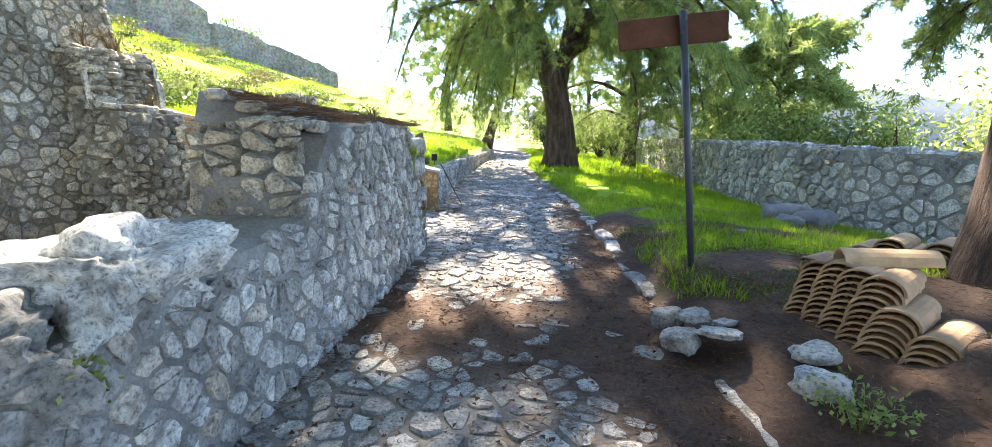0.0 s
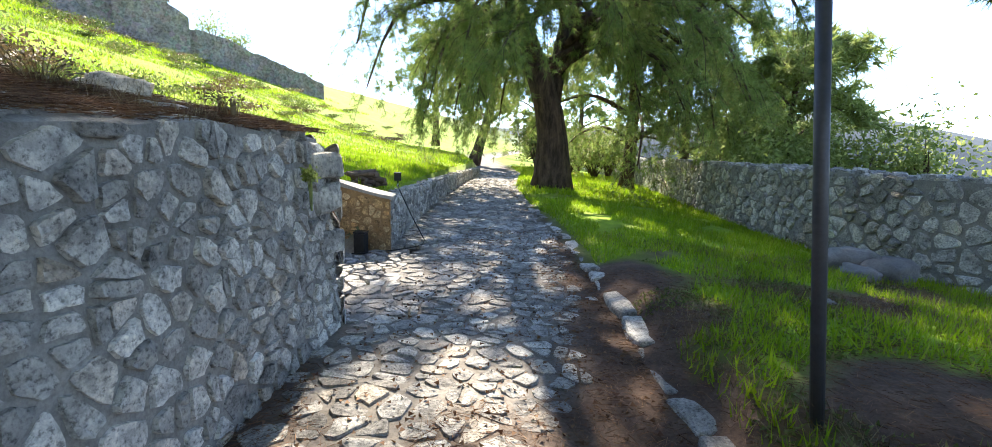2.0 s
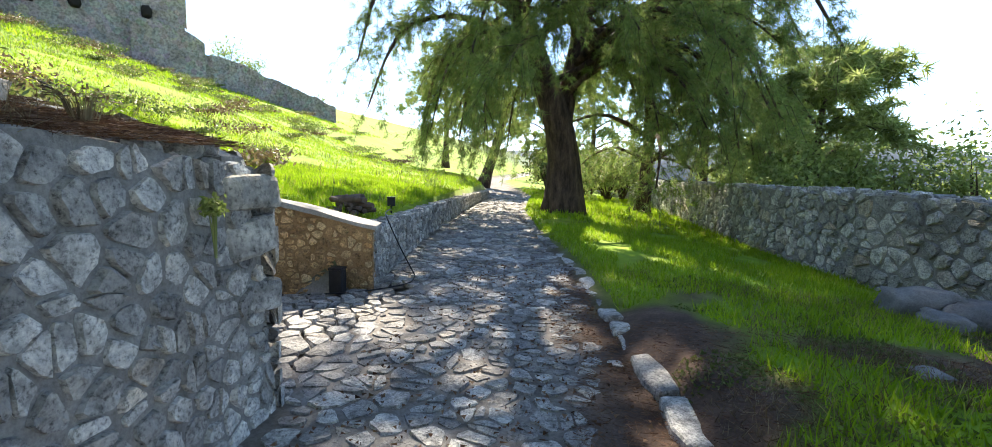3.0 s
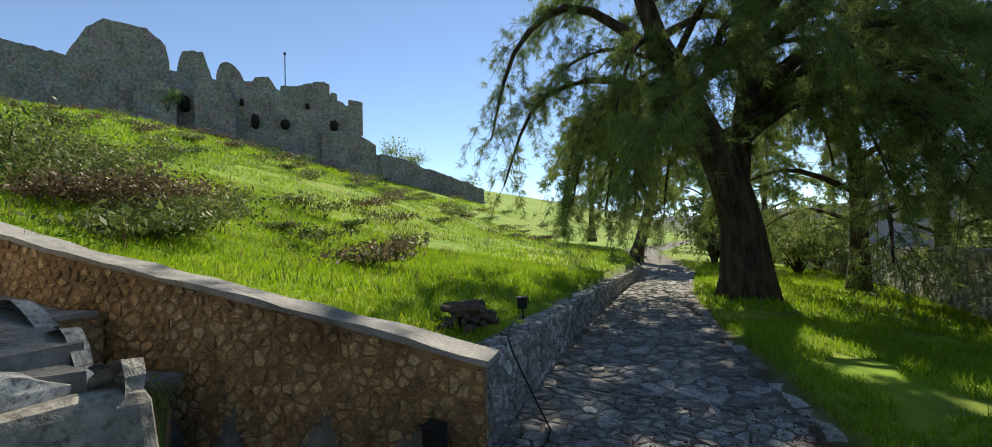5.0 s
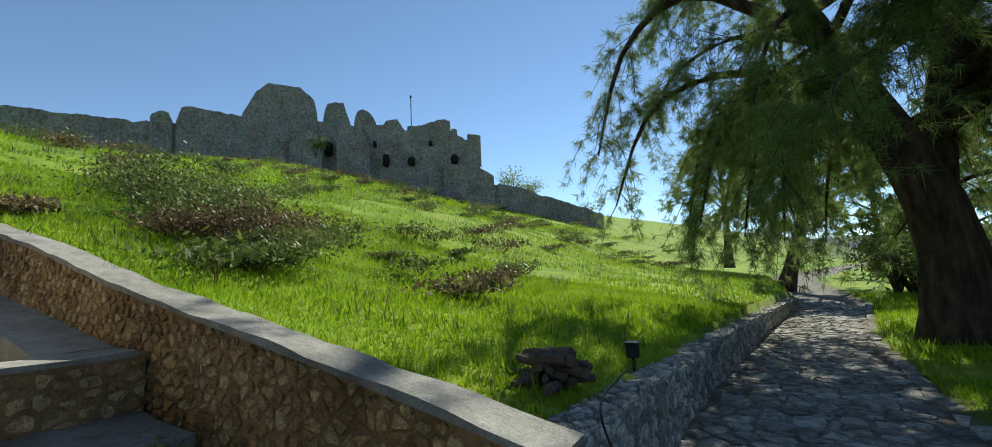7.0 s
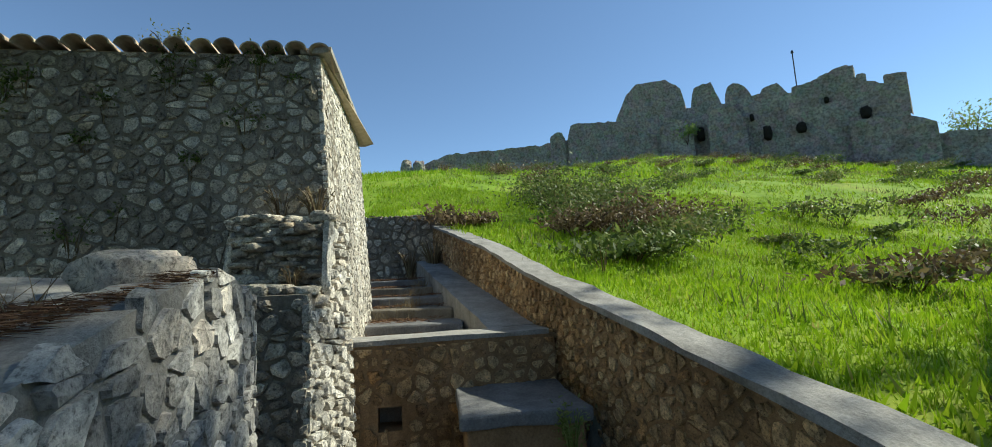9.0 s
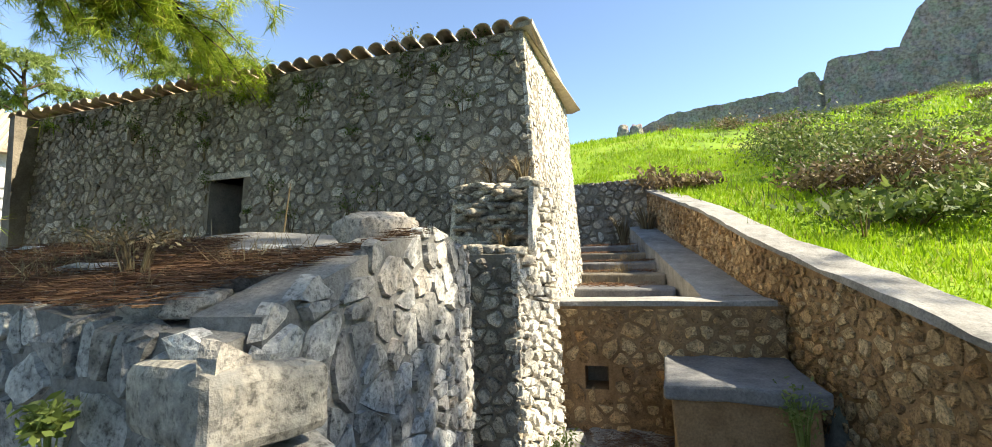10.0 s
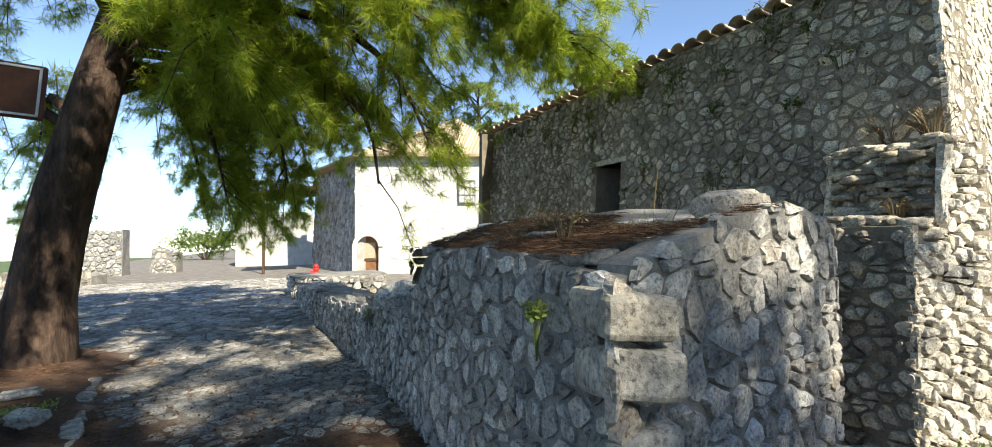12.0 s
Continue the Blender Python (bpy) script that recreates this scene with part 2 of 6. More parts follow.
M_FRAME = simple("grey_window_frame", (0.2, 0.2, 0.2), (0.3, 0.3, 0.3), 0.6, 6)
# the blue is distance haze painted into the mountain's colour
M_HILL = simple("haze_tinted_mountain", (0.055, 0.075, 0.1), (0.07, 0.09, 0.115), 1.0, 0.004, 0.0, 0.0)


# ---- mesh helpers ----
def mesh(name, verts, faces, mat, smooth=False):
    me = bpy.data.meshes.new(name)
    me.from_pydata([tuple(v) for v in verts], [], faces)
    me.materials.append(mat)
    if smooth:
        me.shade_smooth()
    me.update()
    return me


def thing(name, label, category, at=(0, 0, 0), group="", kind=""):
    ob = new(name)
    ob.location = at
    ob.empty_display_size = 0.1
    return tagged(ob, label, category, group, kind)


def part(name, me, parent, label="", kind=""):
    """Links mesh data me, given in the parent's coordinates, as one object under parent."""
    ob = new(name, me)
    ob.parent = parent
    return tagged(ob, label, kind=kind)


def soup(name, pts, mat, k=3):
    """One mesh of loose k-gons out of an array (n*k, 3)."""
    n = len(pts) // k
    me = bpy.data.meshes.new(name)
    me.vertices.add(n * k)
    me.vertices.foreach_set("co", np.asarray(pts, dtype=np.float32).ravel())
    me.loops.add(n * k)
    me.loops.foreach_set("vertex_index", np.arange(n * k, dtype=np.int32))
    me.polygons.add(n)
    me.polygons.foreach_set("loop_start", np.arange(0, n * k, k, dtype=np.int32))
    me.materials.append(mat)
    me.update(calc_edges=True)
    return me


def box_mesh(name, lo, hi, mat, bevel=0.01, cuts=0, jitter=0.0, seed=0):
    bm = bmesh.new()
    bmesh.ops.create_cube(bm, size=1.0)
    for v in bm.verts:
        v.co = Vector([lerp(a, b, c + 0.5) for a, b, c in zip(lo, hi, v.co)])
    if bevel:
        bmesh.ops.bevel(bm, geom=bm.edges[:], offset=bevel, segments=2, affect="EDGES", profile=0.5)
    if cuts:
        bmesh.ops.subdivide_edges(bm, edges=bm.edges[:], cuts=cuts, use_grid_fill=True)
    if jitter:
        for v in bm.verts:
            v.co += noise.noise_vector(v.co * 3.1 + Vector((seed, seed * 2, 0))) * jitter
    me = bpy.data.meshes.new(name)
    bm.to_mesh(me)
    bm.free()
    me.materials.append(mat)
    return me


def rock_mesh(name, size, mat, seed, rough=0.28, flat=0.0, sub=3):
    bm = bmesh.new()
    bmesh.ops.create_icosphere(bm, subdivisions=sub, radius=0.5)
    off = Vector((seed * 7.3, seed * 3.1, seed))
    for v in bm.verts:
        d = v.co.normalized()
        q = Vector([math.copysign(abs(c) ** 0.6, c) for c in d])
        k = 1 + rough * noise.noise(d * 1.6 + off) + rough * 0.5 * noise.noise(d * 4.0 + off) - rough * 0.5 * abs(noise.noise(d * 2.7 + off)) + rough * 0.25 * noise.noise(d * 9 + off) + rough * 0.14 * noise.noise(d * 19 + off)
        v.co = Vector((q.x * size[0], q.y * size[1], q.z * size[2])) * 0.5 * k
        if flat:
            v.co.z = min(v.co.z, size[2] * flat)
    me = bpy.data.meshes.new(name)
    bm.to_mesh(me)
    bm.free()
    me.materials.append(mat)
    me.shade_smooth()
    return me


def tube(points, radii, n=8, rng=None, rough=0.0):
    """Vertices and faces of a tapered tube along points."""
    pts = [Vector(p) for p in points]
    verts, faces = [], []
    side = Vector((1, 0.13, 0.07))
    for i, p in enumerate(pts):
        d = (pts[min(i + 1, len(pts) - 1)] - pts[max(i - 1, 0)]).normalized()
        a = (side - d * side.dot(d)).normalized()
        b = d.cross(a)
        for j in range(n):
            w = 2 * math.pi * j / n
            r = radii[i] * (1 + (rng.uniform(-rough, rough) if rng else 0))
            verts.append(p + (a * math.cos(w) + b * math.sin(w)) * r)
    for i in range(len(pts) - 1):
        for j in range(n):
            k = (j + 1) % n
            faces.append((i * n + j, i * n + k, i * n + n + k, i * n + n + j))
    faces.append(tuple(range(n))[::-1])
    faces.append(tuple(range((len(pts) - 1) * n, len(pts) * n)))
    return verts, faces


def merge(chunks):
    verts, faces = [], []
    for v, f in chunks:
        o = len(verts)
        verts += v
        faces += [tuple(i + o for i in q) for q in f]
    return verts, faces


def interp(x, table):
    if x <= table[0][0]:
        return table[0][1]
    for a, b in zip(table, table[1:]):
        if x < b[0]:
            return a[1] + (b[1] - a[1]) * (x - a[0]) / (b[0] - a[0])
    return table[-1][1]


# ---- rubble masonry: irregular cells, each one a stone with its own edges ----
def cells(u0, u1, v0, v1, size, rng, aspect=1.25, drop=0.16, jit=0.31, split=0.3):
    """Irregular polygons that fill a rectangle."""
    du, dv = size * aspect, size / aspect ** 0.5
    nu, nv = int((u1 - u0) / du) + 3, int((v1 - v0) / dv) + 3
    seeds = {}
    for j in range(nv):
        for i in range(nu):
            if rng.random() < drop:
                continue
            seeds[i, j] = (u0 + (i - 0.5 + 0.5 * (j % 2) + rng.uniform(-jit, jit)) * du, v0 + (j - 0.5 + rng.uniform(-jit, jit)) * dv)
    out = []
    for (i, j), (x, y) in seeds.items():
        if not (u0 - du < x < u1 + du and v0 - dv < y < v1 + dv):
            continue
        poly = [(x - du * 1.3, y - dv * 1.3), (x + du * 1.3, y - dv * 1.3), (x + du * 1.3, y + dv * 1.3), (x - du * 1.3, y + dv * 1.3)]
        for a in range(-2, 3):
            for b in range(-2, 3):
                s = seeds.get((i + a, j + b))
                if s is None or (a == 0 and b == 0):
                    continue
                nx, ny = s[0] - x, s[1] - y
                lim = (s[0] * s[0] + s[1] * s[1] - x * x - y * y) / 2
                res = []
                for k in range(len(poly)):
                    p, q = poly[k - 1], poly[k]
                    dp, dq = p[0] * nx + p[1] * ny - lim, q[0] * nx + q[1] * ny - lim
                    if (dp <= 0) != (dq <= 0):
                        f = dp / (dp - dq)
                        res.append((p[0] + (q[0] - p[0]) * f, p[1] + (q[1] - p[1]) * f))
                    if dq <= 0:
                        res.append(q)
                poly = res
                if not poly:
                    break
            if not poly:
                break
        if len(poly) >= 3:
            if rng.random() < split:
                out += halves(poly, rng)
            else:
                out.append(((x, y), poly))
    return out


def halves(poly, rng):
    """A polygon cut in two by a line near its middle."""
    cx, cy = sum(p[0] for p in poly) / len(poly), sum(p[1] for p in poly) / len(poly)
    a = rng.choice((0.0, 0.0, 1.57)) + rng.gauss(0, 0.16)
    nx, ny = -math.sin(a), math.cos(a)
    lim = cx * nx + cy * ny
    got = []
    for sign in (1, -1):
        res = []
        for k in range(len(poly)):
            p, q = poly[k - 1], poly[k]
            dp, dq = sign * (p[0] * nx + p[1] * ny - lim), sign * (q[0] * nx + q[1] * ny - lim)
            if (dp <= 0) != (dq <= 0):
                f = dp / (dp - dq)
                res.append((p[0] + (q[0] - p[0]) * f, p[1] + (q[1] - p[1]) * f))
            if dq <= 0:
                res.append(q)
        if len(res) >= 3:
            got.append(((sum(p[0] for p in res) / len(res), sum(p[1] for p in res) / len(res)), res))
    return got


def stone_shape(poly, centre, gap, proud, rng):
    """Outline and relief of one stone: list of (u, v, d) and faces; about 45 triangles."""
    cu = sum(p[0] for p in poly) / len(poly)
    cv = sum(p[1] for p in poly) / len(poly)
    r = max(0.02, sum(math.hypot(p[0] - cu, p[1] - cv) for p in poly) / len(poly))
    k = max(0.4, 1 - gap / r)
    ring = []
    slack = rng.uniform(0.96, 1.04)
    for a in range(len(poly)):
        p, q = poly[a], poly[(a + 1) % len(poly)]
        e = math.hypot(q[0] - p[0], q[1] - p[1])
        for f in ((0.14, 0.5, 0.86) if e > 1.1 * r else (0.17, 0.83) if e > 0.5 * r else (0.5,)):
            s = k * slack * rng.uniform(0.92, 1.05)
            ring.append((cu + (lerp(p[0], q[0], f) - cu) * s, cv + (lerp(p[1], q[1], f) - cv) * s))
    n = len(ring)
    tu, tv = rng.uniform(-0.11, 0.11), rng.uniform(-0.11, 0.11)
    inset = 1 - min(0.3, 0.5 * proud / r + 0.05)
    verts = [(u, v, -0.03) for u, v in ring]
    for u, v in ring:
        s = inset * rng.uniform(0.92, 1.05)
        a, b = cu + (u - cu) * s, cv + (v - cv) * s
        verts.append((a, b, proud * rng.uniform(0.6, 1.2) + (a - cu) * tu + (b - cv) * tv))
    verts.append((cu + rng.uniform(-0.3, 0.3) * r, cv + rng.uniform(-0.3, 0.3) * r, proud * rng.uniform(0.9, 1.25)))
    faces = [(a, (a + 1) % n, n + (a + 1) % n, n + a) for a in range(n)] + [(n + a, n + (a + 1) % n, 2 * n) for a in range(n)]
    return verts, faces


def lay_stones(parent, place, u0, u1, v0, v1, size, mat, rng, keep=None, gap=0.012, proud=0.03, near=None, limit=300, name="stone", clampv=None, aspect=1.25, drop=0.16, sink=None, clampu=None):
    """Stones on a surface: place(u, v, d) gives the point d proud of it. Those that near() picks are objects of their own, the rest one mesh."""
    loose, count = [], 0
    for (cu, cv), poly in cells(u0, u1, v0, v1, size, rng, aspect, drop):
        if keep and not keep(cu, cv):
            continue
        if clampv:
            poly = [(u, min(max(v, clampv(u)[0]), clampv(u)[1])) for u, v in poly]
        poly = [(min(max(u, u0), u1), min(max(v, v0), v1)) for u, v in poly]
        if clampu:
            poly = [(min(max(u, clampu(v)[0]), clampu(v)[1]), v) for u, v in poly]
        area = abs(sum(poly[a - 1][0] * poly[a][1] - poly[a][0] * poly[a - 1][1] for a in range(len(poly)))) / 2
        if area < size * size * 0.07:
            continue
        h = proud * rng.uniform(0.5, 1.4) - (sink(cu, cv) if sink else 0)
        if h < -0.01:
            continue
        vs, fs = stone_shape(poly, (cu, cv), gap * rng.uniform(0.7, 1.6), max(h, 0.004), rng)
        world_pts = [place(u, v, d) for u, v, d in vs]
        if near and near(cu, cv) and count < limit:
            count += 1
            c = sum(world_pts, Vector()) / len(world_pts)
            ob = part(name, mesh(name, [p - c for p in world_pts], fs, mat), parent)
            ob.location = c - (parent.matrix_world.translation if not parent.parent else Vector())
        else:
            loose.append((world_pts, fs))
    if loose:
        part(name + "_field", mesh(name + "_field", *merge(loose), mat), parent, kind="stuff")


def polyline(pts):
    """Length and place along a plan line: at(u) gives point and the normal to its right hand."""
    p = [Vector(q) for q in pts]
    acc = [0.0]
    for a, b in zip(p, p[1:]):
        acc.append(acc[-1] + (b - a).length)

    def at(u):
        i = 0
        while i < len(p) - 2 and u > acc[i + 1]:
            i += 1
        d = (p[i + 1] - p[i]).normalized()
        return p[i] + d * (u - acc[i]), Vector((d.y, -d.x))
    return acc[-1], at


def wall_core(name, line, thick, zb, zt, mat, step=0.2, batter=0.0, rough=0.03, back_rise=0.0, skew=0.0, thick_end=None):
    """A solid wall along a plan line whose face is to the line's right hand. zb, zt: height along it."""
    length, at = polyline(line)
    n = max(2, int(length / step) + 1)
    verts, faces = [], []
    for i in range(n + 1):
        u = length * i / n
        p, nr = at(u)
        b, t = zb(u), zt(u)
        back = Vector((-nr.y, nr.x)) * skew * u / length - nr * lerp(thick, thick if thick_end is None else thick_end, u / length)
        row = [(p, b), (p - nr * batter * (t - b), t), (p + back * 0.5, t + back_rise * 0.5), (p + back, t + back_rise), (p + back, b)]
        for k, (q, z) in enumerate(row):
            j = noise.noise_vector(Vector((q.x * 2.5, q.y * 2.5, z * 2.5))) * rough if 0 < k < 4 else Vector()
            verts.append(Vector((q.x, q.y, z)) + j)
    for i in range(n):
        for k in range(5):
            a, b = i * 5 + k, i * 5 + (k + 1) % 5
            faces.append((a, b, b + 5, a + 5))
    faces.append((4, 3, 2, 1, 0))
    faces.append(tuple(n * 5 + k for k in range(5)))
    return mesh(name, verts, [f[::-1] for f in faces], mat)


def face_place(line, batter, zb):
    length, at = polyline(line)

    def place(u, v, d):
        p, nr = at(min(max(u, 0), length))
        q = p + nr * (d - batter * (v - zb(u)))
        return Vector((q.x, q.y, v))
    return length, place


# ---- the lie of the land ----
KERB = [(-2.0, 1.62), (0.0, 1.35), (2.0, 0.88), (2.83, 0.73), (4.3, 0.52), (7.9, 0.02), (8.7, -0.12), (12.4, -1.0), (17.2, -1.85), (25.6, -2.5), (45.0, -7.0)]
LEFT = [(7.6, -2.30), (11.6, -2.92), (17.0, -3.55), (24.2, -4.2), (45.0, -9.5)]
HILL = [(-1, 0.8), (0, 0.85), (5, 1.5), (6, 1.72), (10, 2.9), (11, 3.35), (13, 4.1), (15, 4.95), (38, 12.6), (58, 17.2), (64, 17.6), (120, 12), (400, -20), (2500, -30)]
BOUND = [(1.5, 42.0), (3.2, 26.3), (3.65, 13.6), (3.95, 10.4), (4.5, 8.2), (5.4, 6.7), (7.5, 4.5), (10.0, 1.5)]


def path_z(y):
    return interp(y, [(-200, -1.0), (-60, -0.3), (-17, 0.0), (2, 0.19), (6, 0.28), (12, 0.31), (25, 0.3), (60, 0.8), (300, 4)])


def terrace_y(x):
    return 7.13 + 0.265 * (x + 2.89)


def bound_x(y):
    return interp(y, [(1.5, 10.0), (4.5, 7.5), (6.7, 5.4), (8.2, 4.5), (10.4, 3.95), (13.6, 3.65), (26.3, 3.2), (42, 1.5), (80, -4)])


def is_hill(x, y):
    return (y > terrace_y(x) + 0.17 and x < interp(y, LEFT) - 0.2) if x > -11.2 else True


def ground_z(x, y):
    base = path_z(y)
    if is_hill(x, y):
        dx = interp(max(y, 7.6), LEFT) - x
        z = interp(dx, HILL) + (base - 0.3) * 0.5
        near = max(0.0, y - terrace_y(max(x, -11.2)))
        z += 0.62 * math.exp(-near / 2.2) * min(1.0, max(0.0, dx / 4.5)) - 0.07 * math.exp(-near / 1.0)
        z -= interp(y, [(-20, 3.0), (10, 2.3), (18, 0.9), (25, 0.0)]) * min(1.0, max(0.0, (dx - 16) / 34))
        rise = min(1.0, dx / 6.0)
        z += rise * (0.32 * noise.noise(Vector((x * 0.14, y * 0.14, 3))) + 0.12 * noise.noise(Vector((x * 0.6, y * 0.6, 8))) + 0.05 * noise.noise(Vector((x * 1.7, y * 1.7, 1))))
        return z
    bed = y > -1.5
    edge = interp(y, KERB)
    if bed and x > edge:
        bx = bound_x(y)
        f = min(1.0, max(0.0, (x - edge) / max(0.5, bx - edge)))
        crest = interp(y, [(-1.5, 0.1), (0.5, 0.2), (2.0, 0.24), (4.0, 0.24), (6.0, 0.1), (12.0, 0.08), (20, 0.1)])
        z = base + crest * min(1.0, (x - edge) / 0.35) - (base + crest + 0.02) * max(0.0, (f - 0.22) / 0.78) ** 1.1
        z += 0.05 * noise.noise(Vector((x * 1.3, y * 1.3, 5))) + 0.02 * noise.noise(Vector((x * 4, y * 4, 2)))
        z += 0.16 * math.exp(-((x - 2.9) ** 2 + (y - 3.4) ** 2) / 0.6) + 0.30 * math.exp(-((x - 1.98) ** 2 + (y - 2.12) ** 2) / 0.10)
        if x > bx + 0.5:
            out = x - bx - 0.5
            z = lerp(z, -0.3, min(1, out)) - interp(out, [(0, 0), (3, 0.8), (20, 9), (80, 30), (400, 75), (3000, 90)])
        return z
    if not bed and x > 14:
        return base - interp(x - 14, [(0, 0), (20, 6), (80, 30), (400, 75), (3000, 90)])
    if x < -1.9 and y < 8:
        base = min(base, 0.2)
    return base + 0.012 * noise.noise(Vector((x * 1.1, y * 1.1, 0)))


def soil_on_path(x, y):
    """0 to 1: how far soil and needles bury the paving."""
    if y < -1.5:
        return 0.0
    n = noise.noise(Vector((x * 0.8, y * 0.8, 40))) + 0.5 * noise.noise(Vector((x * 2.6, y * 2.6, 44)))
    band = math.exp(-((y - 3.1) / 1.15) ** 2) * (1.2 + 0.15 * x)
    near = math.exp(-((y - 5.5) / 2.4) ** 2) * max(0.0, min(1.0, (x + 0.6) / 0.7)) * 0.6
    edge = max(0.0, 1 - (interp(y, KERB) - x) / 0.75)
    foot = max(0.0, 1 - (x + 1.6) / 0.3) * 0.6 if y < 4.5 else 0.0
    return max(0.0, min(1.0, 1.5 * (0.7 * n + band + near + edge * 0.9 + foot - 0.5)))


def cover(x, y, z):
    """Soil, paving and distance weights of the ground sheet."""
    far = min(1.0, max(0.0, (math.hypot(x + 10, y - 10) - 110) / 60))
    if is_hill(x, y):
        return (0.0, 0.0, far if x > -60 else far)
    edge = interp(y, KERB)
    if y > -1.5 and x > edge:
        f = 1.0 if y < 3.6 else max(0.0, 1 - (y - 3.6) / 1.2)
        f = max(f, 1 - (x - edge) / 0.35 if x - edge < 0.35 else 0)
        n = noise.noise(Vector((x * 0.9, y * 0.9, 4)))
        f = max(f, min(1.0, max(0.0, (n - 0.15) * 4)) * (1 if y < 7.5 else 0.3))
        if y < 8.0:
            f = max(f, min(1.0, max(0.0, (0.02 - noise.noise(Vector((x * 0.9, y * 0.9, 21)))) * 6)))
        if x > bound_x(y) + 0.4:
            return (0.0, 0.0, min(1, far + 0.6))
        return (min(1, f), 0.0, far)
    k = soil_on_path(x, y) if x > -1.8 else 0.0
    return (1.0, (1.0 - k) * (1 - far), far)


def spread(lo, hi, fine, step, grow, out):
    """Grid lines: fine steps between lo and hi, growing steps beyond."""
    vals = list(np.arange(lo, hi + 1e-6, fine))
    a, s = vals[-1], step
    while a < out:
        s *= grow
        a += s
        vals.append(a)
    a, s = vals[0], step
    while a > -out:
        s *= grow
        a -= s
        vals.insert(0, a)
    return vals


def build_ground():
    xs = spread(-12.4, 6.4, 0.2, 0.22, 1.085, 2600)
    ys = spread(-3.0, 16.0, 0.2, 0.22, 1.085, 2600)
    verts = [(x, y, ground_z(x, y)) for y in ys for x in xs]
    nx = len(xs)
    faces = [(j * nx + i, j * nx + i + 1, j * nx + nx + i + 1, j * nx + nx + i) for j in range(len(ys) - 1) for i in range(nx - 1)]
    me = mesh("ground", verts, faces, M_GROUND, True)
    att = me.color_attributes.new("cover", "FLOAT_COLOR", "POINT")
    att.data.foreach_set("color", np.array([(*cover(*v), 1.0) for v in verts], dtype=np.float32).ravel())
    return tagged(new("ground", me), "grassy hillside, needle-strewn soil and paved walk as one ground", "ground", kind="structure")


build_ground()

# far mountain across the bay
def mountain():
    rng = random.Random(5)
    verts, faces = [], []
    n = 120
    for i in range(n + 1):
        az = radians(lerp(-60, 120, i / n))
        deg = interp(math.degrees(az), [(-60, 2.0), (0, 2.6), (12, 3.0), (20, 3.6), (25, 4.15), (29, 4.0), (36, 2.1), (41, 1.0), (50, 0.6), (70, 1.6), (120, 1.0)])
        top = 2400 * math.tan(radians(deg)) + 10 * noise.noise(Vector((i * 0.21, 0, 0))) + 5 * noise.noise(Vector((i * 0.7, 3, 0)))
        for r, z in ((2000, -95), (2150, top * 0.45 - 20), (2400, top), (2700, -95)):
            verts.append((r * math.sin(az), r * math.cos(az), z))
    for i in range(n):
        for k in range(3):
            faces.append((i * 4 + k, i * 4 + k + 1, i * 4 + k + 5, i * 4 + k + 4))
    return tagged(new("backdrop_mountain", mesh("backdrop_mountain", verts, faces, M_HILL, True)), "mountain ridge across the bay, haze painted in blue", "mountain", kind="structure")


mountain()

# ---- walls ----
# the broken rubble wall between walk and court
A_LINE = [(-0.60, -6.0), (-0.85, -3.5), (-1.15, -1.0), (-1.44, 1.6), (-1.50, 3.2), (-1.66, 4.98)]
A_LEN, A_AT = polyline(A_LINE)
A_TOP = [(0, 0.62), (1.6, 0.68), (5, 0.78), (6.4, 0.88), (7.35, 0.98), (8.2, 1.04), (8.48, 1.08), (8.55, 1.28), (8.72, 1.32), (8.76, 1.52), (9.0, 1.58), (10, 1.63), (11.02, 1.53)]


def a_top(u):
    return interp(u, A_TOP) + 0.02 * noise.noise(Vector((u * 4, 0, 0)))


def a_bot(u):
    return path_z(A_AT(u)[0].y) - 0.15


wall_court = thing("wall_court", "broken grey limestone rubble wall beside the paved walk", "wall", kind="structure")
rngA = random.Random(11)
low = [A_LINE[0], A_LINE[1], A_LINE[2], A_LINE[3], tuple(A_AT(8.46)[0])]
part("wall_body", wall_core("low_wall_body", low, 0.8, a_bot, a_top, M_MORTAR, batter=0.05), wall_court)
high = [tuple(A_AT(8.46)[0]), A_LINE[4], A_LINE[5]]
part("wall_body", wall_core("high_wall_body", high, 0.75, lambda u: a_bot(u + 8.46), lambda u: a_top(u + 8.46), M_MORTAR, batter=0.05, back_rise=0.26, skew=-0.19, thick_end=1.85), wall_court)
_, placeA = face_place(A_LINE, 0.05, a_bot)
lay_stones(wall_court, placeA, 0, A_LEN, 0, 1.75, 0.118, M_STONE, rngA, keep=lambda u, v: a_bot(u) < v < a_top(u) - 0.01, gap=0.006, proud=0.019,
           near=lambda u, v: 7.8 < u < 11.0, limit=300, clampv=lambda u: (a_bot(u), a_top(u) + 0.02))
# its squared north end, towards the steps
END_LINE = [(-1.64, 5.025), (-3.53, 4.635)]
END_LEN, placeE = face_place(END_LINE, 0.006, lambda u: 0.15)
end_top = lambda u: interp(u / END_LEN, [(0, 1.53), (0.22, 1.68), (0.5, 1.82), (0.8, 1.86), (1, 1.74)])
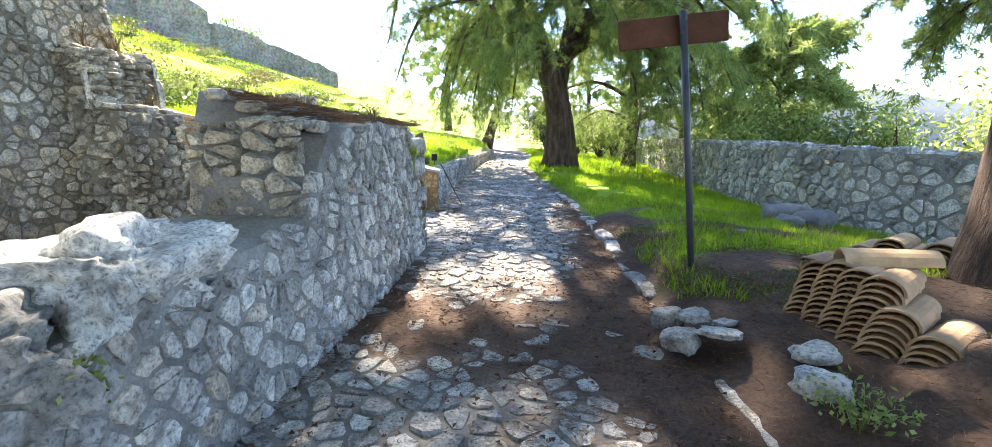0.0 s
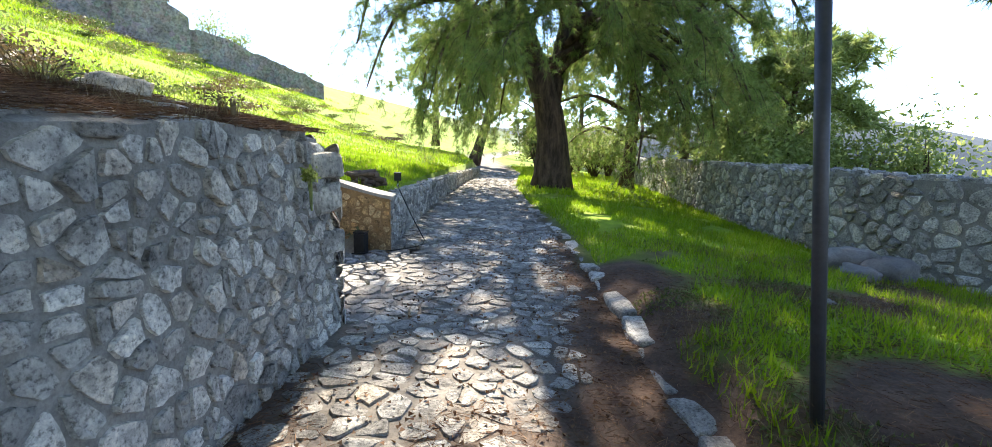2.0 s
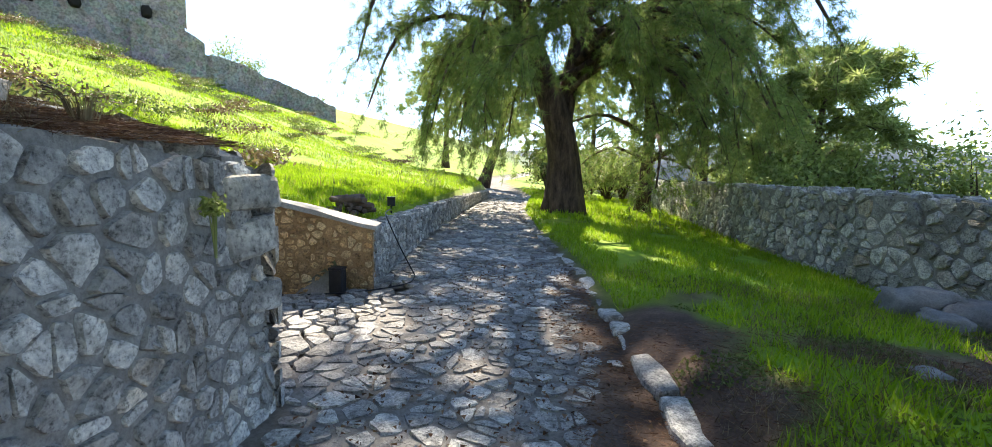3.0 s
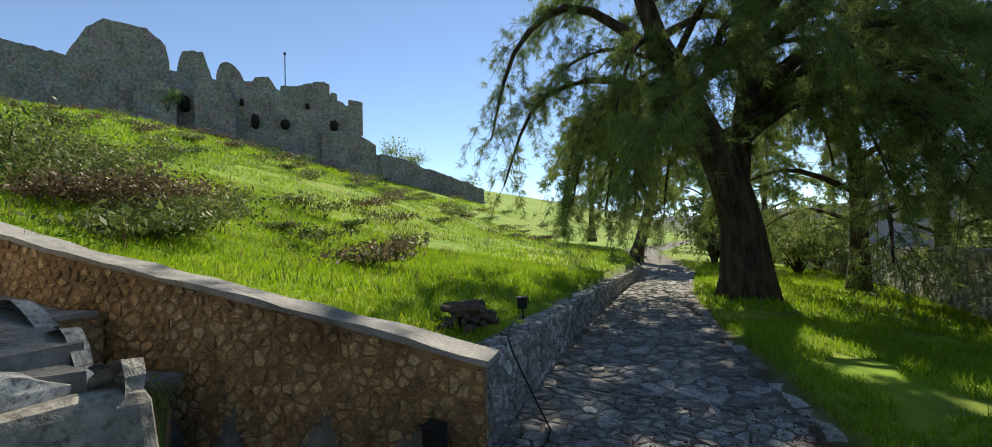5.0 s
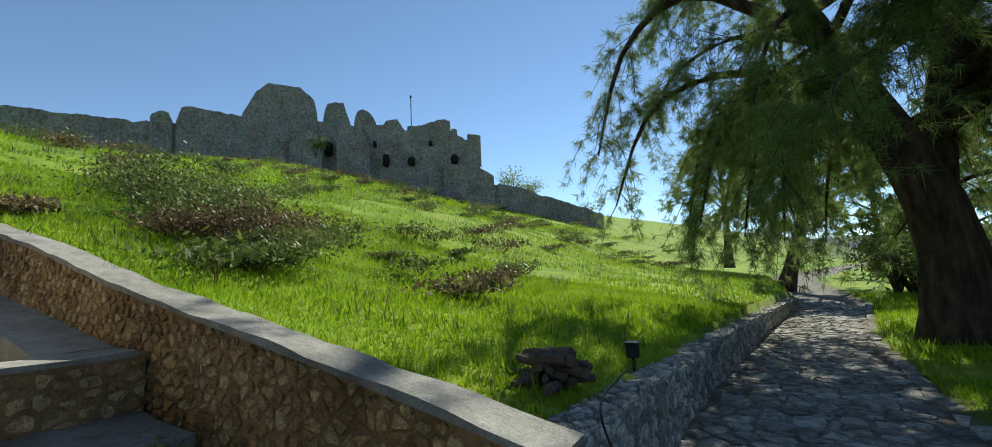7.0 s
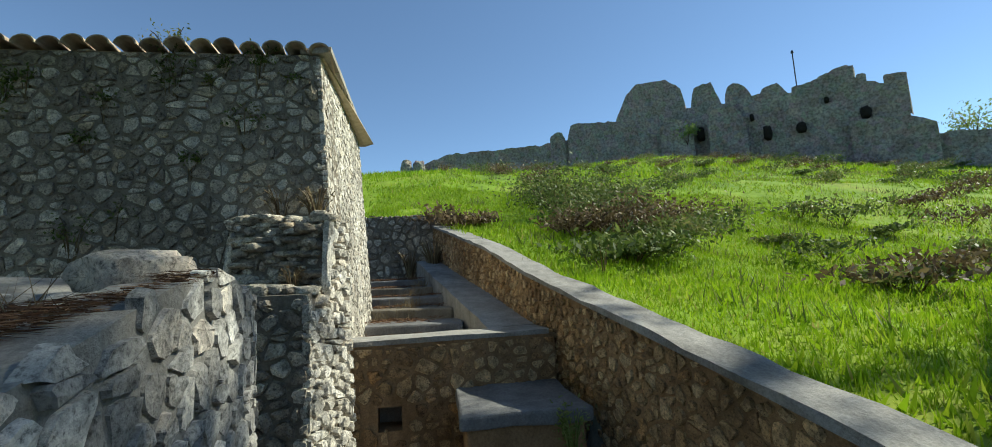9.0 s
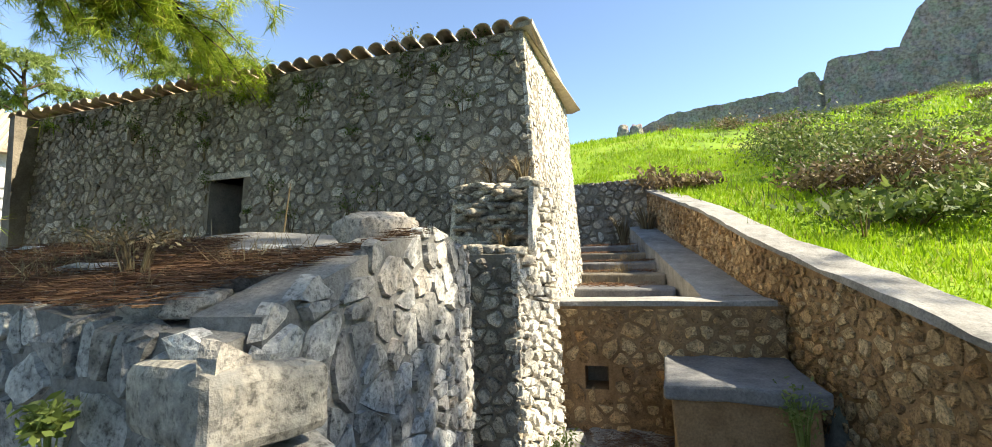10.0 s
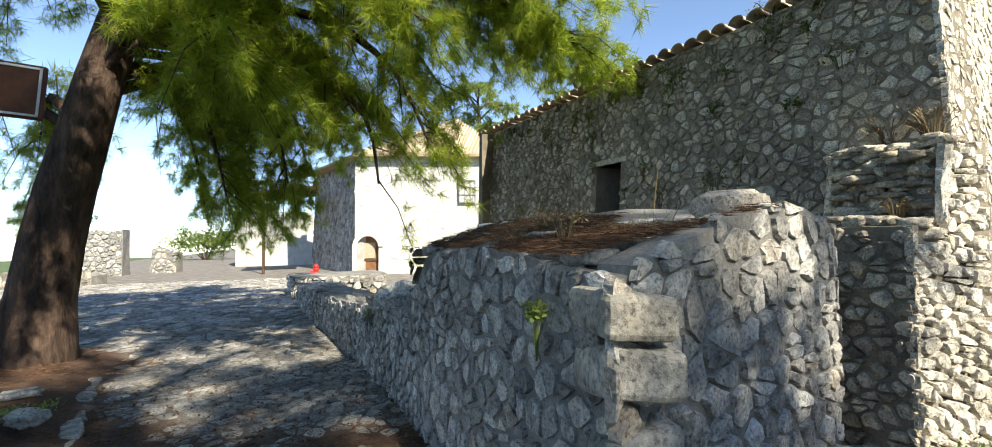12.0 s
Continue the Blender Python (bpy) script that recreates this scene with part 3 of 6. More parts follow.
part("wall_end", mesh("wall_end", [placeE(u, v, d) for d in (-0.004, -0.2) for u, v in ((0.16, 0.1), (END_LEN, 0.1), (END_LEN, end_top(END_LEN) - 0.02), (END_LEN * 0.8, end_top(END_LEN * 0.8) - 0.02), (END_LEN * 0.5, end_top(END_LEN * 0.5) - 0.02), (END_LEN * 0.22, end_top(END_LEN * 0.22) - 0.02), (0.16, 1.58))],
     [(0, 1, 2, 3, 4, 5, 6), (13, 12, 11, 10, 9, 8, 7)] + [(i, i + 7, (i + 1) % 7 + 7, (i + 1) % 7) for i in range(7)], M_MORTAR), wall_court)
lay_stones(wall_court, placeE, 0, END_LEN, 0.1, 1.9, 0.135, M_STONE, rngA, keep=lambda u, v: 0.12 < v < end_top(u), gap=0.008, proud=0.016,
           near=lambda u, v: True, limit=150, clampv=lambda u: (0.1, end_top(u) + 0.03))
_, placeN = face_place([(-2.26, 2.40), (-1.50, 2.43)], 0.0, lambda u: 0.9)
lay_stones(wall_court, placeN, 0, 0.75, 0.9, 1.62, 0.105, M_HOUSE, rngA, gap=0.010, proud=0.025, near=lambda u, v: True, limit=60, aspect=2.0)
# dressed corner blocks and loose rocks on the wall
for k, (x, y, z, w, d, h) in enumerate([(-1.80, 4.91, 1.40, 0.40, 0.36, 0.20), (-1.82, 4.91, 1.19, 0.42, 0.36, 0.22), (-1.81, 4.91, 0.90, 0.38, 0.36, 0.19)]):
    ob = part("corner_block", box_mesh("corner_block", (-w * 0.4, -d / 2, -h * 0.42), (w * 0.4, d * 0.42, h * 0.42), M_BIGSTONE, 0.03, 2, 0.04, 20 + k), wall_court, "pale squared limestone corner block")
    ob.matrix_local = pose(x, y, z, 0, 0, -11)
for k in range(60):
    f, w = rngA.random(), rngA.random()
    y = lerp(2.6, 4.7, f)
    ob = part("cap_stone", rock_mesh("cap_stone", (rngA.uniform(0.12, 0.26), rngA.uniform(0.10, 0.22), rngA.uniform(0.05, 0.09)), M_STONE, 120 + k, 0.25), wall_court)
    wx = lerp(0.08, lerp(0.7, 1.35, f), w)
    ob.matrix_local = pose(-1.5 - 0.07 * f - wx, y, 1.575 + 0.25 * w * 0.85, 0, 0, rngA.uniform(0, 180))
for k in range(26):
    u = rngA.uniform(0.2, 8.2)
    pt, nr = A_AT(u)
    w = rngA.uniform(0.1, 0.7)
    ob = part("cap_stone", rock_mesh("cap_stone", (rngA.uniform(0.2, 0.42), rngA.uniform(0.18, 0.34), rngA.uniform(0.07, 0.14)), M_STONE, 180 + k, 0.25), wall_court)
    ob.matrix_local = pose(pt.x - nr.x * w, pt.y - nr.y * w, a_top(u) - 0.01, 0, 0, rngA.uniform(0, 180))
rock_mat = M_STONE
for k, (x, y, z, s, rz) in enumerate([(-1.72, 1.40, 1.03, (0.62, 0.66, 0.36), 10), (-1.66, 0.92, 0.88, (0.5, 0.46, 0.34), 40), (-1.9, 1.72, 1.03, (0.4, 0.36, 0.2), 70),
                                      (-2.05, 3.0, 1.65, (0.4, 0.28, 0.14), 15), (-2.1, 3.9, 1.66, (0.42, 0.32, 0.13), 5), (-2.85, 4.5, 1.84, (0.42, 0.3, 0.2), -10),
                                      (-1.85, 2.66, 1.58, (0.36, 0.26, 0.12), 0), (-2.3, 3.4, 1.72, (0.3, 0.24, 0.12), 50)]):
    ob = new("rock", rock_mesh("rock", s, rock_mat, k + 1, 0.42 if k < 3 else 0.3, 0.0, 5 if k < 3 else 3))
    ob.matrix_world = pose(x, y, z, 0, 0, rz)
    tagged(ob, "weathered grey limestone rock resting on the wall", "rock", group="rocks on the wall")

# the brown terrace wall that retains the hill
C_LINE = [(-11.2, terrace_y(-11.2)), (-2.22, 7.42)]
C_LEN, C_AT = polyline(C_LINE)


def c_top(u):
    return interp(C_AT(u)[0].x, [(-11.7, 3.23), (-7.4, 2.27), (-6.1, 1.89), (-4.2, 1.45), (-3.3, 1.24), (-2.7, 1.09), (-2.2, 0.95)])


wall_terrace = thing("wall_terrace", "brown rubble retaining wall with a cement coping below the grass", "wall", kind="structure")
part("wall_body", wall_core("terrace_body", C_LINE, 0.36, lambda u: 0.1, lambda u: c_top(u) - 0.05, M_MORTAR_BROWN, rough=0.01), wall_terrace)
cop = [(-11.2, terrace_y(-11.2) - 0.03), (-2.17, 7.39)]
part("coping", wall_core("coping", cop, 0.35, lambda u: c_top(u) - 0.055, lambda u: c_top(u) - 0.012 + 0.014 * noise.noise(Vector((u * 3, 0, 5))), M_CAP, rough=0.025), wall_terrace, "grey worn cement coping")
_, placeC = face_place(C_LINE, 0.0, lambda u: 0.1)
rngC = random.Random(12)
lay_stones(wall_terrace, placeC, 0, C_LEN, 0.1, 3.2, 0.088, M_BROWN, rngC, keep=lambda u, v: v < c_top(u) - 0.08, gap=0.008, proud=0.018,
           near=lambda u, v: u > 5.9, limit=300, clampv=lambda u: (0.1, c_top(u) - 0.05))

# the low wall that edges the walk further on
D_LINE = [(-2.24, 7.43), (-2.50, 9.0), (-2.92, 11.6), (-3.55, 17.0), (-4.2, 24.2)]
D_LEN, D_AT = polyline(D_LINE)


def d_top(u):
    return interp(u, [(0, 0.91), (1.2, 0.86), (3, 0.83), (8, 0.76), (14, 0.68), (17, 0.62)]) + 0.03 * noise.noise(Vector((u * 1.5, 0, 7)))


wall_verge = thing("wall_verge", "low grey rubble wall along the paved walk", "wall", kind="structure")
part("wall_body", wall_core("verge_body", D_LINE, 0.32, lambda u: 0.15, d_top, M_MORTAR, rough=0.02), wall_verge)
_, placeD = face_place(D_LINE, 0.0, lambda u: 0.1)
rngD = random.Random(13)
lay_stones(wall_verge, placeD, 0, D_LEN, 0.15, 1.0, 0.115, M_STONE, rngD, keep=lambda u, v: v < d_top(u), gap=0.010, proud=0.02,
           near=lambda u, v: u < 5, limit=200, clampv=lambda u: (0.15, d_top(u) + 0.02))


def top_place(at, tz, lift=0.0):
    def place(u, w, d):
        p, nr = at(u)
        q = p - nr * w
        return Vector((q.x, q.y, tz(u) + d + lift))
    return place


lay_stones(wall_verge, top_place(D_AT, d_top), 0, D_LEN, 0.0, 0.32, 0.16, M_STONE, rngD, gap=0.012, proud=0.018, near=lambda u, v: u < 6, limit=90)

# dry-stone boundary wall on the valley side
R_LEN, R_AT = polyline(BOUND[::1])
wall_boundary = thing("wall_boundary", "long grey dry-stone boundary wall above the valley", "wall", kind="structure")


def r_top(u):
    p = R_AT(u)[0]
    return interp(p.y, [(1.5, 1.15), (6.7, 1.22), (10, 1.30), (14, 1.28), (26, 1.2), (42, 1.2)]) + 0.05 * noise.noise(Vector((u * 0.8, 2, 7))) + 0.03 * noise.noise(Vector((u * 3, 2, 7)))


part("wall_body", wall_core("boundary_body", BOUND, 0.55, lambda u: -0.3, r_top, M_MORTAR, rough=0.03), wall_boundary)
_, placeR = face_place(BOUND, 0.0, lambda u: 0)
rngR = random.Random(14)
lay_stones(wall_boundary, placeR, 0, R_LEN, -0.1, 1.5, 0.2, M_STONE, rngR, keep=lambda u, v: v < r_top(u), gap=0.010, proud=0.035,
           near=lambda u, v: 27.0 < u < 38, limit=250, clampv=lambda u: (-0.1, r_top(u) + 0.03))
lay_stones(wall_boundary, top_place(R_AT, r_top), 0, R_LEN, 0.0, 0.55, 0.24, M_STONE, rngR, gap=0.018, proud=0.05)

# cross wall, steps and back wall in the passage beside the house
wall_cross = thing("wall_cross", "low brown rubble wall across the passage with a drain hole", "wall", kind="structure")
X_LINE = [(-5.42, 6.5), (-5.12, 4.5)]
X_LINE = X_LINE[::-1]
X_LEN, X_AT = polyline(X_LINE)
DH = (0.42, 0.62, 0.55, 0.75)


def holed_wall(name, line, thick, zb, zt, batter, hole, mat, end_batter=0.0):
    """A wall of even height with one rectangular opening through it."""
    length, at = polyline(line)
    us, vs = sorted({0, length, hole[0], hole[1]}), sorted({zb, zt, hole[2], hole[3]})
    verts, faces, index = [], [], {}

    def vid(i, j, k):
        if (i, j, k) not in index:
            p, nr = at(us[i] - (end_batter * (vs[j] - zb) if i == len(us) - 1 else 0))
            q = p - nr * (thick if k else batter * (vs[j] - zb))
            index[i, j, k] = len(verts)
            verts.append((q.x, q.y, vs[j]))
        return index[i, j, k]
    solid = lambda i, j: 0 <= i < len(us) - 1 and 0 <= j < len(vs) - 1 and not (hole[0] <= us[i] < hole[1] and hole[2] <= vs[j] < hole[3])
    for i in range(len(us) - 1):
        for j in range(len(vs) - 1):
            if not solid(i, j):
                continue
            faces.append((vid(i, j, 0), vid(i + 1, j, 0), vid(i + 1, j + 1, 0), vid(i, j + 1, 0)))
            faces.append((vid(i, j, 1), vid(i, j + 1, 1), vid(i + 1, j + 1, 1), vid(i + 1, j, 1)))
            for a, b, (p, q) in ((i - 1, j, ((i, j), (i, j + 1))), (i + 1, j, ((i + 1, j + 1), (i + 1, j))), (i, j - 1, ((i + 1, j), (i, j))), (i, j + 1, ((i, j + 1), (i + 1, j + 1)))):
                if not solid(a, b):
                    faces.append((vid(*p, 0), vid(*q, 0), vid(*q, 1), vid(*p, 1)))
    return mesh(name, verts, faces, mat)


part("wall_body", holed_wall("cross_body", X_LINE, 0.4, 0.1, 1.27, 0.0, DH, M_MORTAR_BROWN), wall_cross)
_, placeX = face_place(X_LINE, 0.0, lambda u: 0)
rngX = random.Random(15)
outside = lambda h, pad: lambda u, v: not (h[0] - pad < u < h[1] + pad and h[2] - pad < v < h[3] + pad)
lay_stones(wall_cross, placeX, 0, X_LEN, 0.15, 1.25, 0.115, M_BROWN, rngX, keep=outside(DH, 0.06), gap=0.010, proud=0.018, near=lambda u, v: True, limit=200, clampv=lambda u: (0.15, 1.25))
part("coping", wall_core("cross_coping", [(-5.10, 4.5), (-5.40, 6.45)], 0.44, lambda u: 1.27, lambda u: 1.315, M_CAP, rough=0.012), wall_cross, "cement coping")

# steps behind the cross wall, with a ledge along the terrace wall
passage = thing("stone_steps", "stone steps rising behind the low wall beside the house", "steps", kind="structure")
for k in range(6):
    x1 = -5.5 if k == 0 else -6.5 - 0.75 * (k - 1)
    z1 = 1.20 + 0.14 * k
    part("step", box_mesh("step", (-11.2, 3.6 + 0.004 * k, 0.1), (x1, 5.75 - 0.13 * k, z1), M_SLATE if k % 2 else M_MORTAR_HOUSE, 0.025, 2, 0.03, k), passage)
part("ledge", wall_core("ledge", [(-10.6, 4.62), (-5.75, 5.90)], 0.5, lambda u: 0.2, lambda u: lerp(2.3, 1.32, u / 5.0), M_CAP, rough=0.015), passage, "grey stone ledge")
wall_back = thing("wall_back", "dark rubble wall closing the passage", "wall", kind="structure")
B_LINE = [(-11.0, 3.0), (-11.15, 5.15)]
part("wall_body", wall_core("back_body", B_LINE, 0.5, lambda u: 0.2, lambda u: 3.3, M_MORTAR_HOUSE), wall_back)
_, placeB = face_place(B_LINE, 0, lambda u: 0)
lay_stones(wall_back, placeB, 0, 2.15, 1.8, 3.33, 0.16, M_HOUSE, random.Random(16), gap=0.014, proud=0.03, near=lambda u, v: True, limit=150)

# stone bench block
bench = thing("stone_bench", "rubble stone block with a flat dark slab top in the passage", "bench", (-4.93, 6.07, 0.2))
part("base", box_mesh("base", (-0.52, -0.42, -0.1), (0.52, 0.42, 0.56), M_MORTAR_BROWN, 0.02, 3, 0.03, 3), bench, "rubble base")
part("slab", box_mesh("slab", (-0.58, -0.47, 0.56), (0.58, 0.46, 0.66), M_SLATE, 0.02, 4, 0.02, 5), bench, "dark grey stone slab")
bench.rotation_euler = (0, 0, radians(4))

# ---- the stone house ----
house = thing("stone_house", "rough stone house with a flat barrel-tiled roof edge", "house")
HL = [(-4.12, -3.0), (-4.80, 4.76)]
HG = [(-4.80, 4.76), (-7.45, 4.50)]
H_ZB, H_ZT, H_BAT = -0.1, 3.86, 0.065
H_LEN, H_AT = polyline(HL)
WIN = (3.75, 4.25, 2.03, 2.70)
rngH = random.Random(17)
wall_long = part("wall", holed_wall("long_wall", HL, 0.7, H_ZB, H_ZT, H_BAT, WIN, M_MORTAR_HOUSE, H_BAT), house)
_, placeH = face_place(HL, H_BAT, lambda u: H_ZB)
lay_stones(wall_long, placeH, 0, H_LEN, 0.6, 3.86, 0.098, M_HOUSE, rngH, keep=outside(WIN, 0.05), gap=0.006, proud=0.018, aspect=1.6, drop=0.2,
           near=lambda u, v: 4.2 < u < 7.2 and v > 1.9, limit=300, clampv=lambda u: (0.5, 3.86), clampu=lambda v: (0, H_LEN - H_BAT * (v - H_ZB) + 0.01))
# paler than the long wall: its sunlight is painted into mortar and stone
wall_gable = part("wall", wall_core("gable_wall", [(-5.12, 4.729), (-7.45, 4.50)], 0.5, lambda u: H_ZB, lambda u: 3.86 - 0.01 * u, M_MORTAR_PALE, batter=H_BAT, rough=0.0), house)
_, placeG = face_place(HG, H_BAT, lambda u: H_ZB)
lay_stones(wall_gable, placeG, 0, 2.65, 0.1, 3.84, 0.088, M_SUN_RUBBLE, rngH, gap=0.006, proud=0.009, near=lambda u, v: True, limit=300, clampv=lambda u: (0.0, 3.84), clampu=lambda v: (H_BAT * (v - H_ZB) - 0.02, 2.65))
part("wall", wall_core("rear_wall", [(-7.3, 4.15), (-6.5, -2.8)], 0.3, lambda u: 0, lambda u: 3.78, M_MORTAR_HOUSE, rough=0), house)
part("wall", wall_core("south_wall", [(-6.6, -2.9), (-4.15, -3.0)], 0.4, lambda u: 0, lambda u: 3.84, M_MORTAR_HOUSE, rough=0, batter=0.065), house)
for (u0, u1, v0, v1) in ((WIN[0] - 0.12, WIN[1] + 0.12, WIN[3], WIN[3] + 0.07), (WIN[0] - 0.18, WIN[1] + 0.15, WIN[2] - 0.1, WIN[2])):
    pts = [placeH(u, v, d) for d in (0.03, -0.3) for u, v in ((u0, v0), (u1, v0), (u1, v1), (u0, v1))]
    part("lintel", mesh("lintel", pts, [(0, 1, 2, 3), (7, 6, 5, 4), (0, 4, 5, 1), (1, 5, 6, 2), (2, 6, 7, 3), (3, 7, 4, 0)], M_HOUSE), wall_long)
# roof: slab and barrel tiles whose open ends show along the front
roof = part("roof", mesh("roof_slab", [(-4.40, -3.0, 3.85), (-5.08, 4.50, 3.85), (-7.6, 4.30, 3.80), (-6.9, -3.0, 3.80), (-4.40, -3.0, 3.885), (-5.08, 4.50, 3.885), (-7.6, 4.42, 3.835), (-6.9, -3.1, 3.835)],
                         [(0, 3, 2, 1), (4, 5, 6, 7), (0, 1, 5, 4), (1, 2, 6, 5), (2, 3, 7, 6), (3, 0, 4, 7)], M_ROOFTILE), house)


def barrel_tile(name, mat, w0=0.105, w1=0.085, length=0.46, thick=0.016, n=8):
    """A half-round tile along -x from its open end at the origin."""
    verts, faces = [], []
    for x, w in ((0, w0), (-length, w1)):
        for r in (w, w - thick):
            for i in range(n + 1):
                a = math.pi * i / n
                verts.append((x, math.cos(a) * r, math.sin(a) * r * 0.85))
    m = n + 1
    for i in range(n):
        faces += [(i, i + 1, 2 * m + i + 1, 2 * m + i), (m + i + 1, m + i, 3 * m + i, 3 * m + i + 1), (i + 1, i, m + i, m + i + 1), (2 * m + i, 2 * m + i + 1, 3 * m + i + 1, 3 * m + i)]
    faces += [(0, 2 * m, 3 * m, m), (n, m + n, 3 * m + n, 2 * m + n)]
    return mesh(name, verts, faces, mat, False)


tile_me = barrel_tile("roof_tile", M_ROOFTILE, 0.09, 0.075, 0.46, 0.014)
rngT = random.Random(18)
e0, e1 = Vector((-4.25, -3.05, 3.915)), Vector((-4.96, 4.5, 3.875))
count = int((e1 - e0).length / 0.19)
for i in range(count + 1):
    p = e0.lerp(e1, i / count)
    ob = part("roof_tile", tile_me, roof)
    ob.matrix_local = pose(p.x + rngT.uniform(-0.02, 0.03), p.y, p.z + rngT.uniform(-0.006, 0.01), rngT.uniform(-4, 4), -3, 5.6 + rngT.uniform(-3, 3))
rest = []
for r in range(1, 6):
    for i in range(count + 1):
        m = pose(e0.lerp(e1, i / count).x - 0.42 * r, e0.lerp(e1, i / count).y - 0.04 * r, e0.z - 0.02 * r + 0.02, 0, -3, 5.6)
        rest.append(([m @ v.co for v in tile_me.vertices], [tuple(f.vertices) for f in tile_me.polygons]))
part("roof_tile_field", mesh("roof_tile_field", *merge(rest), M_ROOFTILE), roof, kind="stuff")
# a thin pale row of bedded tiles finishes the gable
for i in range(6):
    f0, f1 = i / 6, (i + 0.97) / 6
    lo = Vector((lerp(-4.99, -7.42, f0), lerp(4.525, 4.27, f0), lerp(3.868, 3.86, f0)))
    hi = Vector((lerp(-4.99, -7.42, f1), lerp(4.525, 4.27, f1), lerp(3.868, 3.86, f1)))
    side = Vector((0.1, 1.0, 0)).normalized() * 0.07
    up = Vector((0, 0, 0.05 + 0.006 * (i % 2)))
    q = [lo + side, hi + side, hi - side * 3, lo - side * 3]
    part("verge_tile", mesh("verge_tile", q + [v + up for v in q], [(0, 1, 2, 3), (7, 6, 5, 4), (0, 4, 5, 1), (1, 5, 6, 2), (2, 6, 7, 3), (3, 7, 4, 0)], M_MORTAR_PALE), roof)

# the ruined pier at the corner of the house
wall_pier = thing("wall_pier", "ruined rubble wall stub against the corner of the house", "wall", kind="structure")
P_E = [(-4.22, 3.90), (-4.26, 4.66)]
P_N = [(-4.26, 4.66), (-5.0, 4.80)]
P_S = [(-4.95, 3.86), (-4.22, 3.90)]
part("wall_body", mesh("pier_body", [(-4.24, 3.92, 0), (-4.28, 4.63, 0), (-5.0, 4.74, 0), (-5.0, 3.9, 0), (-4.27, 3.92, 1.74), (-4.31, 4.63, 1.74), (-5.1, 4.7, 2.35), (-5.1, 3.9, 2.35), (-4.62, 3.95, 1.78), (-4.64, 4.64, 1.78), (-4.66, 3.95, 2.28), (-4.68, 4.62, 2.28)],
     [(0, 1, 5, 4), (4, 5, 9, 8), (8, 9, 11, 10), (10, 11, 6, 7), (1, 2, 6, 11, 9, 5), (3, 0, 4, 8, 10, 7), (3, 2, 1, 0)], M_MORTAR_HOUSE), wall_pier)
rngP = random.Random(19)
# the pier's north face takes the sun-lightened stone, its other faces the plain one
for line, L, top, pm in ((P_E, 0.76, lambda u: 1.74, M_HOUSE), (P_N, 0.68, lambda u: 1.74 if u < 0.3 else 2.3, M_SUN_RUBBLE), (P_S, 0.67, lambda u: 2.3 if u < 0.35 else 1.74, M_HOUSE)):
    _, pl = face_place(line, 0.02, lambda u: 0)
    lay_stones(wall_pier, pl, 0, L, 0.1, 2.35, 0.09, pm, rngP, keep=lambda u, v, top=top: v < top(u), gap=0.009, proud=0.022, near=lambda u, v: True, limit=120, aspect=2.1, clampv=lambda u, top=top: (0.1, top(u) + 0.02))
_, placeU = face_place([(-4.63, 3.94), (-4.65, 4.63)], 0.03, lambda u: 1.78)
lay_stones(wall_pier, placeU, 0, 0.69, 1.78, 2.3, 0.075, M_HOUSE, rngP, gap=0.006, proud=0.035, near=lambda u, v: True, limit=60, aspect=2.0)
for k, (x, y, z, sz) in enumerate([(-4.93, 4.28, 2.0, (0.36, 0.56, 0.5)), (-4.52, 4.26, 1.69, (0.36, 0.56, 0.14))]):
    part("rubble_core", rock_mesh("rubble_core", sz, M_MORTAR_HOUSE, 330 + k, 0.3, 0.0, 4), wall_pier, "eroded earth and rubble core").location = (x, y, z)
for k in range(108):
    ob = part("stone", rock_mesh("pier_rubble", (rngP.uniform(0.1, 0.24), rngP.uniform(0.1, 0.2), rngP.uniform(0.04, 0.08)), M_HOUSE, 60 + k, 0.28), wall_pier)
    tier = k % 3
    if tier == 0:
        ob.location = (rngP.uniform(-4.62, -4.40), rngP.uniform(3.98, 4.6), 1.77 + rngP.uniform(-0.02, 0.04))
    elif tier == 1:
        ob.location = (rngP.uniform(-4.70, -4.60), rngP.uniform(3.96, 4.62), rngP.uniform(1.80, 2.27))
    else:
        ob.location = (rngP.uniform(-5.0, -4.68), rngP.uniform(3.95, 4.62), 2.3 + rngP.uniform(-0.02, 0.06))
    ob.rotation_euler = (0, 0, rngP.uniform(0, 3))

# ---- the whitewashed building across the plaza ----
white = thing("white_building", "whitewashed stone building with a tiled hipped roof", "building")
fa, fb, fc = Vector((-3.1, -16.7)), Vector((-9.9, -14.2)), Vector((-1.4, -25.0))
W_DOOR = (0.12, 1.12, -0.1, 1.82)
part("wall", holed_wall("facade", [tuple(fa), tuple(fb)], 0.7, -0.3, 5.72, 0.02, W_DOOR, M_WHITE), white)
# side wall darker than the facade: its shade is painted into the colour
part("wall", wall_core("side_wall", [tuple(fc), tuple(fa)], 0.7, lambda u: -0.3, lambda u: 5.72, M_WHITE_SHADED, batter=0.05, rough=0.02), white, "rough stone side wall, shade painted into its grey")
_, placeW = face_place([tuple(fc), tuple(fa)], 0.05, lambda u: -0.3)
side_len = (fc - fa).length
lay_stones(white.children[1], placeW, 0, side_len, 0, 5.6, 0.3, M_COBBLE, random.Random(20), gap=0.02, proud=0.03)
dirw = (fb - fa).normalized()
nrm = Vector((dirw.y, -dirw.x))


def on_facade(u, z, d=0.0):
    q = fa + dirw * u + nrm * d
    return Vector((q.x, q.y, z))


